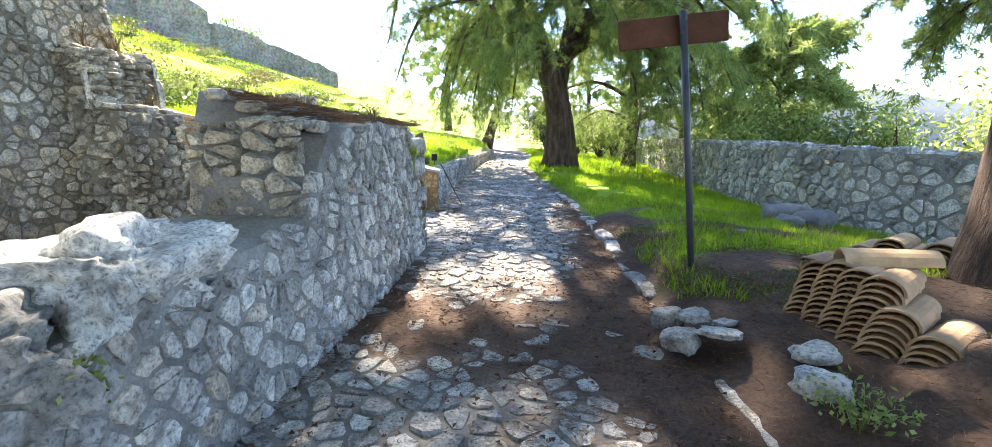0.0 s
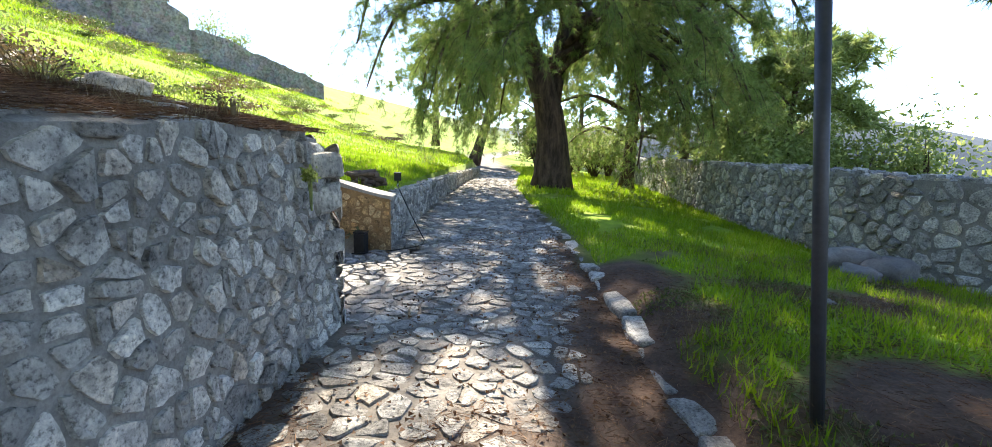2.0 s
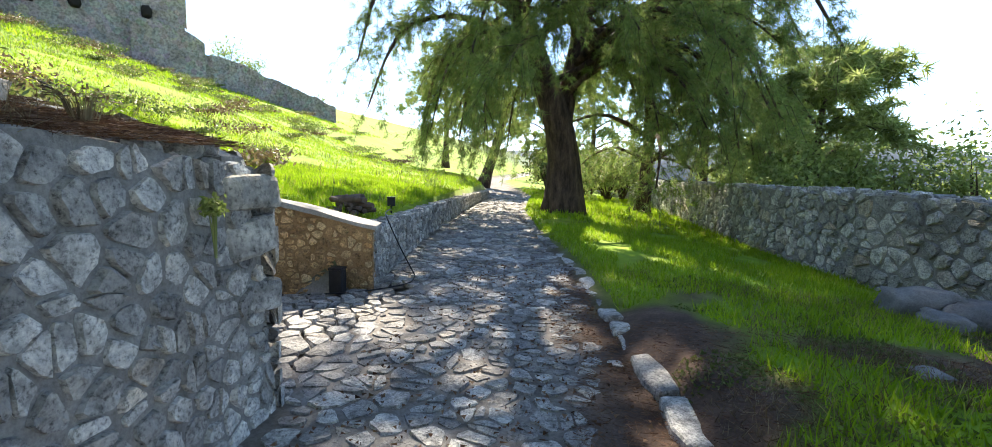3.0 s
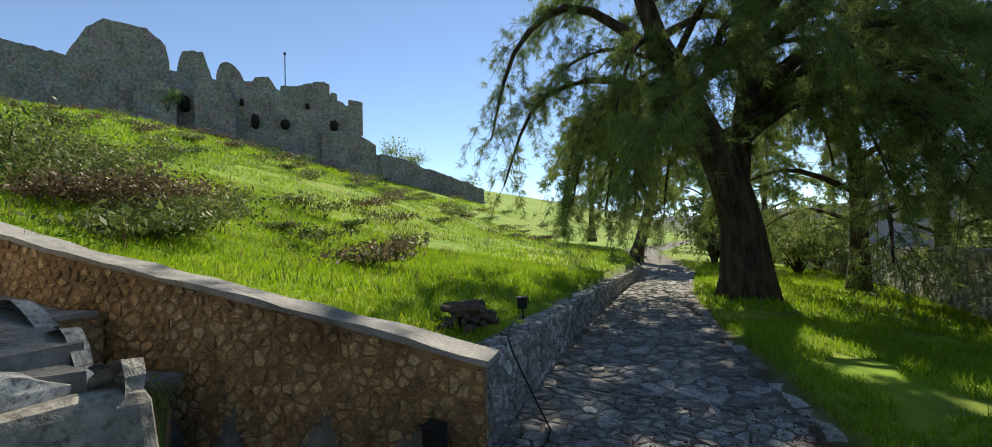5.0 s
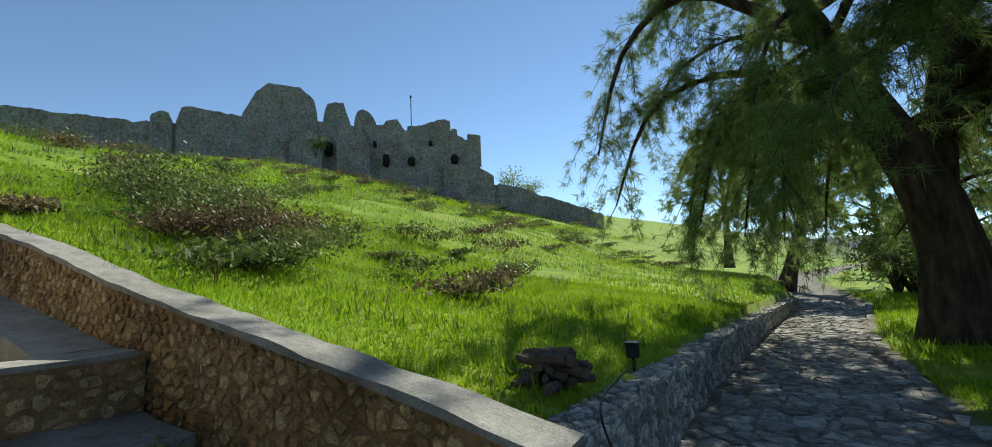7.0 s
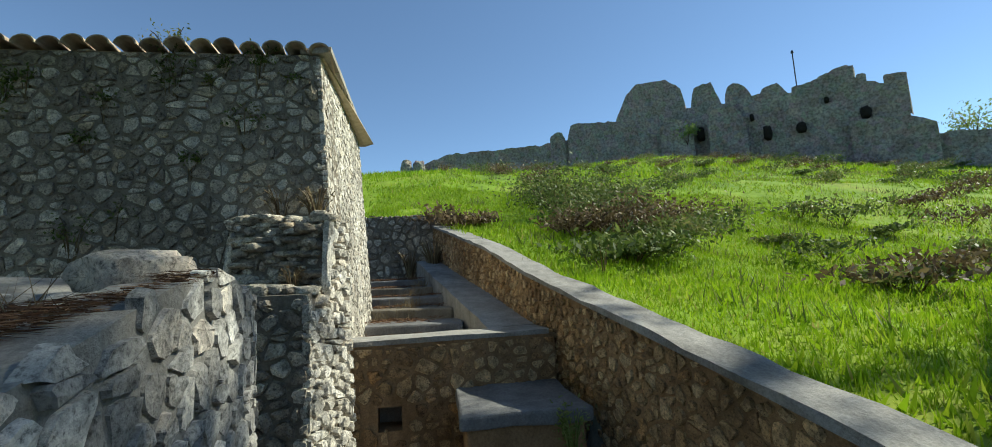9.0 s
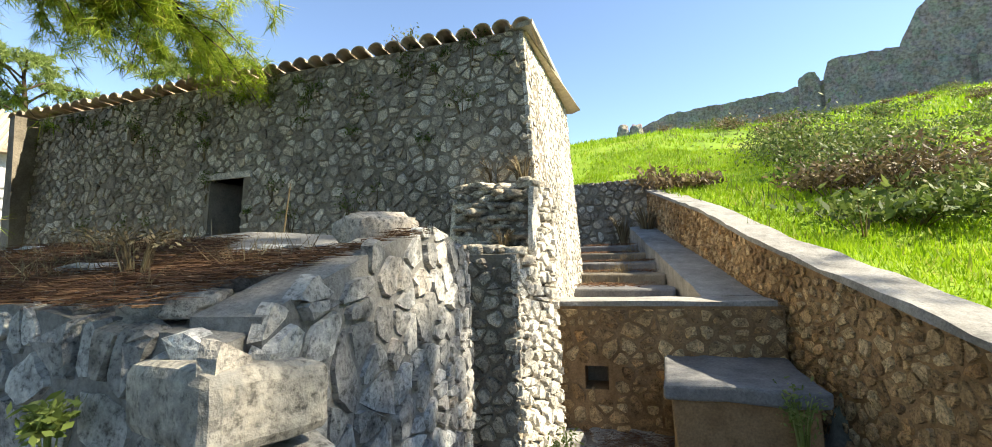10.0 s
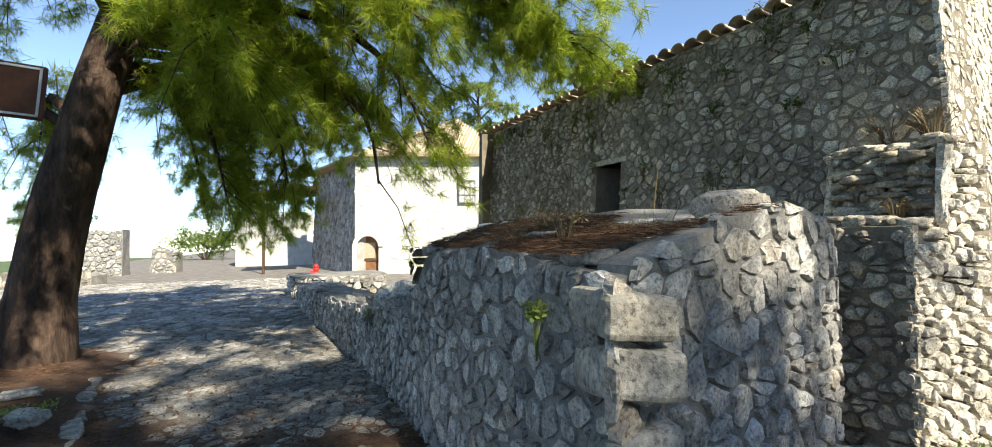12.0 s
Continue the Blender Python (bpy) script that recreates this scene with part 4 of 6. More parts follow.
def facade_box(name, u0, u1, z0, z1, d0, d1, mat, parent, label=""):
    p = [on_facade(u, z, d) for d in (d0, d1) for u, z in ((u0, z0), (u1, z0), (u1, z1), (u0, z1))]
    return part(name, mesh(name, p, [(0, 3, 2, 1), (4, 5, 6, 7), (0, 1, 5, 4), (1, 2, 6, 5), (2, 3, 7, 6), (3, 0, 4, 7)], mat), parent, label)


door = facade_box("door", 0.16, 1.08, -0.1, 1.8, -0.35, -0.28, M_DOOR, white, "arched brown wooden door with a light panel")
facade_box("door_panel", 0.34, 0.92, 0.75, 1.5, -0.28, -0.25, M_ROOFTILE, door)
facade_box("door_rail", 0.2, 1.04, 0.62, 0.72, -0.28, -0.24, M_WOOD, door)
arch = []
for i in range(13):
    a = math.pi * i / 12
    for r in (0.5, 0.72):
        for d in (-0.28, 0.05):
            arch.append(on_facade(0.62 - math.cos(a) * r, 1.32 + math.sin(a) * r, d))
af = []
for i in range(12):
    b = i * 4
    af += [(b, b + 1, b + 5, b + 4), (b + 2, b + 6, b + 7, b + 3), (b + 1, b + 3, b + 7, b + 5), (b, b + 4, b + 6, b + 2)]
part("door_arch", mesh("door_arch", arch, af, M_WHITE), white, "white arched door surround")
facade_box("door_jamb", -0.1, 0.12, -0.1, 1.32, -0.28, 0.05, M_WHITE, white)
win = facade_box("window", 4.95, 5.75, 3.38, 4.46, 0.0, 0.04, M_WHITE, white, "small barred window")
for u in (4.95, 5.22, 5.48, 5.72):
    facade_box("bar", u, u + 0.035, 3.38, 4.46, 0.04, 0.08, M_FRAME, win)
for z in (3.38, 3.74, 4.1, 4.43):
    facade_box("bar", 4.95, 5.75, z, z + 0.035, 0.04, 0.08, M_FRAME, win)
lay_stones(white.children[0], lambda u, v, d: on_facade(u, v, d - 0.02 * (v + 0.3)), 0.0, 7.3, -0.1, 5.6, 0.3, M_WHITE, random.Random(24), keep=lambda u, v: not (u < 1.5 and v < 2.3) and not (4.7 < u < 6.0 and 3.2 < v < 4.7), gap=0.008, proud=0.008)
hip = [Vector((*(fa + nrm * 0.3), 5.7)), Vector((*(fb + nrm * 0.3), 5.7)), Vector((-11.5, -21.5, 5.7)), Vector((-0.8, -25.2, 5.7)), Vector((-8.6, -17.8, 8.15)), Vector((-7.6, -19.8, 8.1))]
wroof = part("roof", mesh("hip_roof", hip + [v - Vector((0, 0, 0.12)) for v in hip[:4]], [(0, 4, 1)[::-1], (0, 5, 4)[::-1], (1, 4, 5, 2)[::-1], (0, 3, 5), (3, 2, 5), (0, 1, 7, 6), (3, 0, 6, 9), (6, 7, 8, 9)], M_ROOFTILE), white, "weathered clay tile roof")
ribs = []
for i in range(42):
    f = i / 41
    a = hip[0].lerp(hip[1], f)
    b = hip[0].lerp(hip[4], f / 0.55) if f < 0.55 else hip[4].lerp(hip[1], (f - 0.55) / 0.45)
    ribs.append(tube([a + Vector((0, 0, 0.04)), a.lerp(Vector((a.x - 1.0 * nrm.x, a.y - 1.0 * nrm.y, a.z + 0.6)), 0.05), b + Vector((0, 0, 0.05))], [0.075, 0.075, 0.06], 6))
part("tile_ridges", mesh("tile_ridges", *merge(ribs), M_ROOFTILE), wroof, kind="stuff")
part("finial", mesh("finial", *tube([hip[4] - Vector((0, 0, 0.1)), hip[4] + Vector((0, 0, 0.5))], [0.03, 0.02], 6), M_FRAME), white)
porch = thing("porch", "timber lean-to porch with a post beside the white building", "porch")
part("post", mesh("post", *tube([(0.95, -19.4, -0.2), (0.93, -19.4, 3.9)], [0.07, 0.07], 8), M_WOOD), porch)
part("porch_roof", mesh("porch_roof", [(1.4, -19.0, 3.95), (-1.6, -19.0, 4.35), (-1.6, -24, 4.35), (1.4, -24, 3.95), (1.4, -19.0, 4.05), (-1.6, -19.0, 4.45), (-1.6, -24, 4.45), (1.4, -24, 4.05)],
     [(0, 1, 2, 3), (4, 7, 6, 5), (0, 4, 5, 1), (1, 5, 6, 2), (2, 6, 7, 3), (3, 7, 4, 0)], M_WOOD), porch)
for k in range(6):
    y = -19.1 - 0.9 * k
    part("rafter", mesh("rafter", *tube([(1.35, y, 3.90), (-1.6, y, 4.29)], [0.05, 0.05], 6), M_WOOD), porch)
annex = thing("white_annex", "sunlit white masonry building behind the porch", "building")
part("wall", wall_core("annex_wall", [(-1.6, -33.0), (3.2, -33.0)], 4.0, lambda u: -0.4, lambda u: 3.6, M_WHITE, rough=0.03), annex)
annex.children[0].data.flip_normals()

# low walls, stubs and hydrant on the plaza
for line, h, mat in (([(10.5, -22.6), (7.4, -22.2)], 2.25, M_STONE), ([(6.6, -23.8), (5.4, -23.6)], 1.25, M_STONE), ([(9.6, -17.0), (6.6, -16.0)], 0.55, M_HOUSE)):
    w = thing("wall_stub", "ruined low stone wall stub on the plaza", "wall", kind="structure")
    line = line[::-1]
    part("wall_body", wall_core("stub", line[::-1], 0.8, lambda u: -0.3, lambda u, h=h: h - 0.1 + 0.25 * noise.noise(Vector((u * 1.4, h, 0))), M_MORTAR, rough=0.08), w)
    L, pl = face_place(line[::-1], 0, lambda u: 0)
    lay_stones(w, pl, 0, L, -0.2, h, 0.25, mat, random.Random(21), gap=0.02, proud=0.05)
w = thing("wall_court_end", "low stone wall with a flat top by the plaza", "wall", kind="structure")
part("wall_body", wall_core("low_wall", [(-0.35, -9.2), (-0.5, -7.6)], 2.6, lambda u: -0.2, lambda u: 0.66, M_MORTAR, rough=0.02), w)
L, pl = face_place([(-0.35, -9.2), (-0.5, -7.6)], 0, lambda u: 0)
lay_stones(w, pl, 0, L, -0.1, 0.64, 0.2, M_STONE, random.Random(22), gap=0.015, proud=0.03)
L, pl = face_place([(-0.5, -7.58), (-3.0, -7.5)], 0, lambda u: 0)
lay_stones(w, pl, 0, L, -0.1, 0.64, 0.2, M_STONE, random.Random(23), gap=0.015, proud=0.03)
hyd = thing("fire_hydrant", "small red fire hydrant beside the low wall", "hydrant", (-1.25, -12.3, 0.05))
part("barrel", mesh("barrel", *tube([(0, 0, 0), (0, 0, 0.06), (0, 0, 0.07), (0, 0, 0.5), (0, 0, 0.58)], [0.14, 0.14, 0.09, 0.09, 0.12], 12), M_RED, True), hyd)
part("cap", mesh("cap", *tube([(0, 0, 0.58), (0, 0, 0.66), (0, 0, 0.72)], [0.11, 0.09, 0.03], 12), M_RED, True), hyd)
part("outlet", mesh("outlet", *tube([(0.05, 0, 0.42), (0.2, 0, 0.42)], [0.06, 0.06], 10), M_RED), hyd)

# ---- castle on the hilltop ----
castle = thing("castle", "ruined castle of brown-grey masonry along the hilltop", "castle")


def far_wall(name, plan, heights, thick, mat=M_FAR, depth=6.0, label="", step=0.5):
    """Curtain wall on the skyline: plan points with z of the top; ragged."""
    length, at = polyline(plan)
    acc = [0.0]
    for a, b in zip(plan, plan[1:]):
        acc.append(acc[-1] + math.hypot(b[0] - a[0], b[1] - a[1]))
    tab = list(zip(acc, heights)) if len(heights) == len(acc) else heights
    ragged = lambda u: interp(u, tab) + 0.25 * noise.noise(Vector((u * 0.9, thick, 1))) + 0.12 * noise.noise(Vector((u * 2.7, thick, 4)))
    return part(name, wall_core(name, plan, thick, lambda u: interp(u, tab) - depth, ragged, mat, step=step, rough=0.12), castle, label)


PLAN = [(-61.5, -1.0), (-60.9, 3.3), (-60.3, 15.7), (-58.2, 24.4), (-55.2, 31.5), (-51.6, 37.9), (-46.6, 44.6), (-42.6, 48.6), (-30.4, 58.4)]


def skyline(name, crest, thick, depth=8.0, ahead=0.0, step=0.4, label=""):
    """A stretch of the castle along its plan: crest gives x and the height of the top; ahead moves it downhill."""
    plan = [(x + 0.85 * ahead, interp(x, PLAN) - 0.5 * ahead) for x, z in crest]
    return far_wall(name, plan, [z for x, z in crest], thick, depth=depth, label=label, step=step)


skyline("wall", [(-61.5, 17.4), (-60.9, 19.0), (-60.3, 19.6), (-59.5, 20.0)], 1.5, 6)
skyline("wall", [(-60.05, 20.4), (-59.9, 21.0), (-59.7, 20.9), (-59.6, 20.0)], 1.2, 5, 0.3, 0.2)
skyline("wall", [(-59.5, 20.2), (-59.4, 21.8), (-57.9, 21.6), (-56.5, 19.6), (-54.9, 17.3)], 1.5, 8, 0.4)
skyline("tower", [(-58.0, 21.9), (-57.4, 24.8), (-56.85, 26.2), (-55.5, 26.0), (-54.9, 25.0), (-54.65, 22.9)], 6.0, 12, 0.0, 0.4, "broken tower")
skyline("wall", [(-54.9, 21.9), (-52.6, 21.5), (-50.7, 21.9), (-48.8, 21.2), (-45.2, 21.2)], 1.5, 9)
skyline("merlon", [(-54.3, 22.2), (-54.1, 24.3), (-53.1, 24.4), (-52.7, 21.7)], 1.3, 5, 0.03, 0.25)
skyline("merlon", [(-52.45, 22.6), (-52.3, 23.6), (-51.95, 23.8), (-51.5, 23.2), (-51.0, 21.9)], 1.3, 5, 0.03, 0.25)
skyline("merlon", [(-50.5, 21.9), (-50.3, 22.5), (-49.5, 22.5), (-48.95, 21.2)], 1.3, 5, 0.03, 0.25)
skyline("keep_wall", [(-48.7, 21.6), (-47.2, 22.3), (-45.65, 22.8), (-45.2, 22.6)], 2.6, 9, 0.1, 0.3)
skyline("wall", [(-45.2, 21.2), (-44.5, 20.5), (-43.8, 19.8), (-42.5, 19.7)], 4.0, 8)
skyline("merlon", [(-45.1, 21.3), (-44.75, 21.6), (-44.55, 21.2)], 1.0, 4, 0.03, 0.2)
skyline("merlon", [(-43.65, 20.4), (-43.4, 20.7), (-42.6, 20.5), (-42.4, 20.2)], 1.0, 4, 0.03, 0.2)
skyline("bastion", [(-46.0, 16.5), (-42.7, 15.8), (-41.4, 14.8)], 2.0, 5, 1.0)
skyline("wall", [(-41.3, 13.8), (-38.9, 13.3), (-36.4, 12.0), (-32.6, 10.3), (-30.4, 9.0)], 1.2, 5)
# fallen and broken walls before the curtain
skyline("ruined_wall", [(-55.9, 19.4), (-55.4, 20.3), (-54.7, 20.0), (-54.3, 18.6)], 1.1, 5, 1.8, 0.25)
skyline("ruined_wall", [(-53.5, 19.4), (-53.2, 20.8), (-52.3, 21.0), (-51.8, 19.6), (-51.6, 18.0)], 1.4, 6, 1.6, 0.25)
# solid near-black lumps stand in for the shade inside the openings
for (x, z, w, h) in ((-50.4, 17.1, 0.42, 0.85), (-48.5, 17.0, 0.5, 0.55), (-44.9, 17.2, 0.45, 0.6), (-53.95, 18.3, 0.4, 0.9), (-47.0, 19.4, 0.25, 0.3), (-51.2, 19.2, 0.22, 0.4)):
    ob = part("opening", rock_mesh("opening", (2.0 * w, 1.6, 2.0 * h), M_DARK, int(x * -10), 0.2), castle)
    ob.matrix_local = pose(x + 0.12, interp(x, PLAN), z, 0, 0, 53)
mast = thing("antenna_mast", "thin dark mast standing on the castle", "antenna", (-48.4, 42.2, 19.5))
part("mast", mesh("mast", *tube([(0, 0, 0), (0, 0, 6.2)], [0.07, 0.06], 6), M_POLE), mast)
part("head", mesh("head", *tube([(0, 0, 6.1), (0, 0, 6.4)], [0.16, 0.12], 6), M_POLE), mast)
for (x, y, z, h) in ((-60.4, -2.2, 16.5, 2.2), (-60.6, -0.6, 16.6, 2.0), (-62, -6.0, 15.5, 1.2)):
    ob = new("rock", rock_mesh("outcrop", (1.4, 1.5, h * 1.6), M_FAR, int(h * 10), 0.3))
    ob.location = (x, y, z)
    tagged(ob, "dark broken masonry lump on the ridge", "rock", group="ridge lumps")

# ---- pines ----
def unit(a):
    return a / np.maximum(np.linalg.norm(a, axis=1, keepdims=True), 1e-9)


def needles(pos, way, k, length, width, spread_, rng, mat, name):
    """Tufts of needles: at every place in pos, k thin blades about the direction way."""
    n = len(pos)
    p = np.repeat(np.asarray(pos), k, axis=0)
    d = np.repeat(np.asarray(way), k, axis=0) * (1.15 - spread_) + rng.normal(size=(n * k, 3)) * spread_
    d = unit(d)
    s = unit(np.cross(d, rng.normal(size=(n * k, 3)))) * (width * rng.uniform(0.6, 1.2, (n * k, 1)))
    l = length * rng.uniform(0.55, 1.15, (n * k, 1))
    p = p + rng.normal(size=p.shape) * length * 0.12
    tri = np.stack([p - s, p + s, p + d * l], axis=1).reshape(-1, 3)
    return soup(name, tri, mat)


def bend(points, n):
    """A smooth line of n + 1 points through a few."""
    pts = [Vector(p) for p in points]
    out = []
    m = len(pts) - 1
    for i in range(n + 1):
        t = i / n * m
        k = min(int(t), m - 1)
        f = t - k
        p0, p1, p2, p3 = pts[max(k - 1, 0)], pts[k], pts[k + 1], pts[min(k + 2, m)]
        out.append(0.5 * ((2 * p1) + (p2 - p0) * f + (2 * p0 - 5 * p1 + 4 * p2 - p3) * f * f + (3 * p1 - p0 - 3 * p2 + p3) * f ** 3))
    return out


def pine(label, stems, r0, seed, auto=24, reach=6.0, zlow=2.6, twigs=16, droop=0.5, rise=0.15, limbs=(), tufts=9, k=30, nl=0.2, nw=0.007, mat=None, twig_len=1.3, away=None, spread_=0.6):
    """A pine: stems and limbs as tubes, needles in tufts on drooping twigs. limbs: extra limbs as lists of points."""
    rng = random.Random(seed)
    nrng = np.random.default_rng(seed)
    tree = thing("pine_tree", label, "tree", stems[0][0], group="pine trees")
    base = Vector(stems[0][0])
    trunk, boughs, fine, pos, way = [], [], [], [], []
    lines = []
    for i, st in enumerate(stems):
        pts = bend(st, 14)
        n = len(pts) - 1
        rr = [(r0 if i == 0 else r0 * 0.6) * (1 - 0.82 * (j / n) ** 0.9) * (1.0 + (0.5 * max(0, 1 - j / 2.0) if i == 0 else 0)) for j in range(n + 1)]
        trunk.append(tube([p - base for p in pts], rr, 14, rng, 0.06))
        lines.append((pts, rr))
    made = []
    for i in range(auto):
        pts, rr = lines[i % len(lines)]
        ok = [j for j in range(2, len(pts)) if pts[j].z > zlow]
        j = ok[int((i + rng.random()) / auto * len(ok)) % len(ok)]
        h = (pts[j].z - zlow) / max(0.1, pts[-1].z - zlow)
        az = i * 2.399 + rng.uniform(-0.4, 0.4)
        L = reach * (1.0 - 0.55 * h) * rng.uniform(0.65, 1.1)
        out = Vector((math.cos(az), math.sin(az), 0))
        if away and out.dot(Vector(away)) > 0.4:
            L *= 0.45
        made.append([pts[j], pts[j] + out * L * 0.4 + Vector((0, 0, L * (rise + 0.2 * h))), pts[j] + out * L * 0.75 + Vector((0, 0, L * (rise + 0.25 * h - droop * 0.15))),
                     pts[j] + out * L + Vector((rng.uniform(-0.3, 0.3), rng.uniform(-0.3, 0.3), L * (rise + 0.25 * h - droop * 0.5)))])
    for pts4 in made + [list(map(Vector, l)) for l in limbs]:
        lp = bend(pts4, 10)
        L = sum((a - b).length for a, b in zip(lp, lp[1:]))
        r = 0.018 * L + 0.012
        boughs.append(tube([p - base for p in lp], [r * (1 - 0.85 * j / 10) for j in range(11)], 6, rng, 0.05))
        for t in range(twigs):
            f = lerp(0.22, 1.0, (t + rng.random()) / twigs)
            j = min(9, int(f * 10))
            p = lp[j].lerp(lp[j + 1], f * 10 - j)
            d = (lp[j + 1] - lp[j]).normalized()
            side = Vector((rng.gauss(0, 1), rng.gauss(0, 1), rng.gauss(0, 0.5))).normalized()
            tl = twig_len * rng.uniform(0.5, 1.2) * (1.1 - 0.5 * f)
            q0 = p
            q1 = p + (d * 0.5 + side * 0.7) * tl * 0.5
            q2 = p + (d * 0.7 + side * 0.9) * tl * 0.8 - Vector((0, 0, droop * tl * 0.9))
            if -1.9 < q2.x < 1.7 and -1.2 < q2.y < 7.0 and q2.z < 2.75:
                continue
            fine.append(tube([q - base for q in (q0, q1, q2)], [0.012, 0.008, 0.003], 3))
            for s in range(tufts):
                g = lerp(0.2, 1.0, (s + rng.random()) / tufts)
                c = q0.lerp(q1, g * 2) if g < 0.5 else q1.lerp(q2, g * 2 - 1)
                e = (q1 - q0 if g < 0.5 else q2 - q1).normalized()
                c = c + Vector((rng.gauss(0, 1), rng.gauss(0, 1), rng.gauss(0, 1))) * 0.07 * tl
                if -1.9 < c.x < 1.7 and -1.2 < c.y < 7.0 and c.z < 2.75:
                    continue            # kept clear above the walk
                pos.append(tuple(c - base))
                way.append(tuple(e))
    part("trunk", mesh("trunk", *merge(trunk), M_BARK, True), tree, "furrowed dark brown bark")
    for b in boughs:
        part("limb", mesh("limb", *b, M_BARK, True), tree)
    part("twig_spray", mesh("twig_spray", *merge(fine), M_BARK), tree, kind="stuff")
    part("crown", needles(np.array(pos), np.array(way), k, nl, nw, spread_, nrng, mat or M_NEEDLE, "crown"), tree, "drooping green needle foliage", kind="stuff")
    return tree


# the great pine beside the walk
pine("large leaning pine with drooping dark green boughs beside the walk",
     [[(-0.5, 16.4, 0.1), (-0.58, 16.25, 2.2), (-1.0, 16.05, 3.7), (-1.55, 15.9, 5.1), (-2.1, 15.6, 6.6), (-2.6, 15.3, 9.0), (-2.5, 15.2, 13.6)],
      [(-0.66, 16.2, 2.4), (-0.35, 16.5, 4.8), (0.3, 16.7, 7.6), (0.4, 16.4, 12.4)]],
     0.5, 31, auto=34, reach=5.1, zlow=3.6, twigs=26, droop=0.62, tufts=12, k=22, nl=0.22, nw=0.0062, twig_len=1.55,
     limbs=[[(-1.2, 16.3, 4.6), (-3.2, 15.6, 5.6), (-4.9, 15.2, 5.2), (-5.8, 15.0, 3.2)], [(-1.4, 16.2, 5.4), (-3.6, 15.0, 7.2), (-5.0, 14.4, 6.4), (-5.7, 14.2, 4.2)],
            [(-1.0, 16.4, 4.0), (-2.4, 15.6, 5.2), (-3.4, 15.0, 4.6), (-3.9, 14.6, 2.6)], [(0.0, 16.7, 4.8), (2.0, 16.6, 5.6), (3.8, 16.4, 4.8), (4.8, 16.2, 3.0)],
            [(0.2, 16.8, 5.4), (2.2, 17.6, 6.6), (4.0, 18.2, 6.0), (5.2, 18.6, 4.0)], [(-1.2, 16.3, 4.8), (-2.6, 17.4, 5.6), (-4.0, 18.4, 5.0), (-4.8, 19.0, 3.0)],
            [(-0.9, 16.4, 3.4), (0.6, 15.6, 4.4), (2.0, 15.0, 4.0), (2.8, 14.6, 2.6)], [(-1.1, 16.4, 4.4), (-1.8, 14.8, 5.8), (-2.2, 13.6, 5.4), (-2.5, 12.8, 3.8)],
            [(-0.3, 16.5, 4.6), (1.6, 15.4, 5.4), (3.2, 14.6, 4.8), (4.2, 14.2, 2.8)], [(-0.3, 16.5, 4.2), (1.2, 16.2, 4.9), (2.6, 15.8, 4.3), (3.4, 15.5, 2.4)], [(0.0, 16.7, 6.0), (2.4, 15.8, 7.0), (4.4, 15.2, 6.4), (5.6, 14.8, 4.4)],
            [(0.2, 16.8, 6.8), (1.6, 14.8, 7.8), (2.6, 13.4, 7.2), (3.2, 12.6, 5.4)], [(0.0, 16.6, 5.2), (1.4, 18.2, 6.0), (2.6, 19.6, 5.4), (3.4, 20.4, 3.2)], [(-1.0, 15.6, 3.8), (-1.6, 16.8, 4.4), (-2.2, 17.8, 3.8), (-2.5, 18.4, 2.2)],
            [(-1.25, 15.2, 4.6), (-0.6, 13.8, 5.6), (0.2, 12.8, 5.4), (0.9, 12.2, 4.2)], [(0.2, 16.8, 7.4), (2.6, 17.4, 8.2), (4.6, 17.6, 7.4), (5.8, 17.6, 5.4)],
            [(-0.3, 16.5, 4.6), (1.4, 15.8, 4.7), (2.4, 15.4, 3.7), (2.8, 15.2, 2.3)], [(-0.2, 16.6, 5.0), (2.0, 16.0, 5.0), (3.4, 15.8, 3.8), (3.9, 15.7, 2.0)], [(-0.3, 16.5, 4.4), (0.8, 15.4, 4.6), (1.4, 14.8, 3.8), (1.7, 14.5, 2.6)],
            [(-1.4, 15.9, 4.6), (-2.4, 15.4, 4.8), (-3.0, 15.2, 3.8), (-3.3, 15.1, 2.3)], [(-1.5, 15.9, 5.0), (-3.2, 15.6, 5.2), (-4.1, 15.5, 4.0), (-4.5, 15.5, 2.3)], [(-1.4, 15.9, 4.8), (-2.4, 17.0, 4.9), (-3.0, 17.6, 3.8), (-3.2, 17.9, 2.3)],
            [(-1.6, 15.9, 5.2), (-2.0, 14.6, 5.0), (-2.3, 14.2, 4.0), (-2.4, 14.0, 2.9)], [(-0.2, 16.6, 5.4), (2.6, 17.2, 5.4), (4.2, 17.4, 4.2), (4.8, 17.4, 2.0)]] +
            [[(-1.4, 15.7, 8.2 + 0.2 * i), (-1.4 + 2.2 * math.cos(2.4 * i), 15.7 + 2.2 * math.sin(2.4 * i), 9.3 + 0.22 * i), (-1.4 + 4.0 * math.cos(2.4 * i), 15.7 + 4.0 * math.sin(2.4 * i), 9.6 + 0.22 * i),
              (-1.4 + 5.2 * math.cos(2.4 * i), 15.7 + 5.2 * math.sin(2.4 * i), 9.0 + 0.2 * i)] for i in range(24)])
pine("second large pine behind the first with dark green boughs",
     [[(2.2, 20.6, -0.2), (2.3, 20.4, 2.4), (2.2, 20.0, 5.5), (2.4, 19.8, 9.0), (2.4, 19.8, 11.5)]],
     0.26, 34, auto=30, reach=4.8, zlow=1.6, twigs=16, droop=0.65, tufts=9, k=22, nl=0.28, nw=0.010, twig_len=2.0)
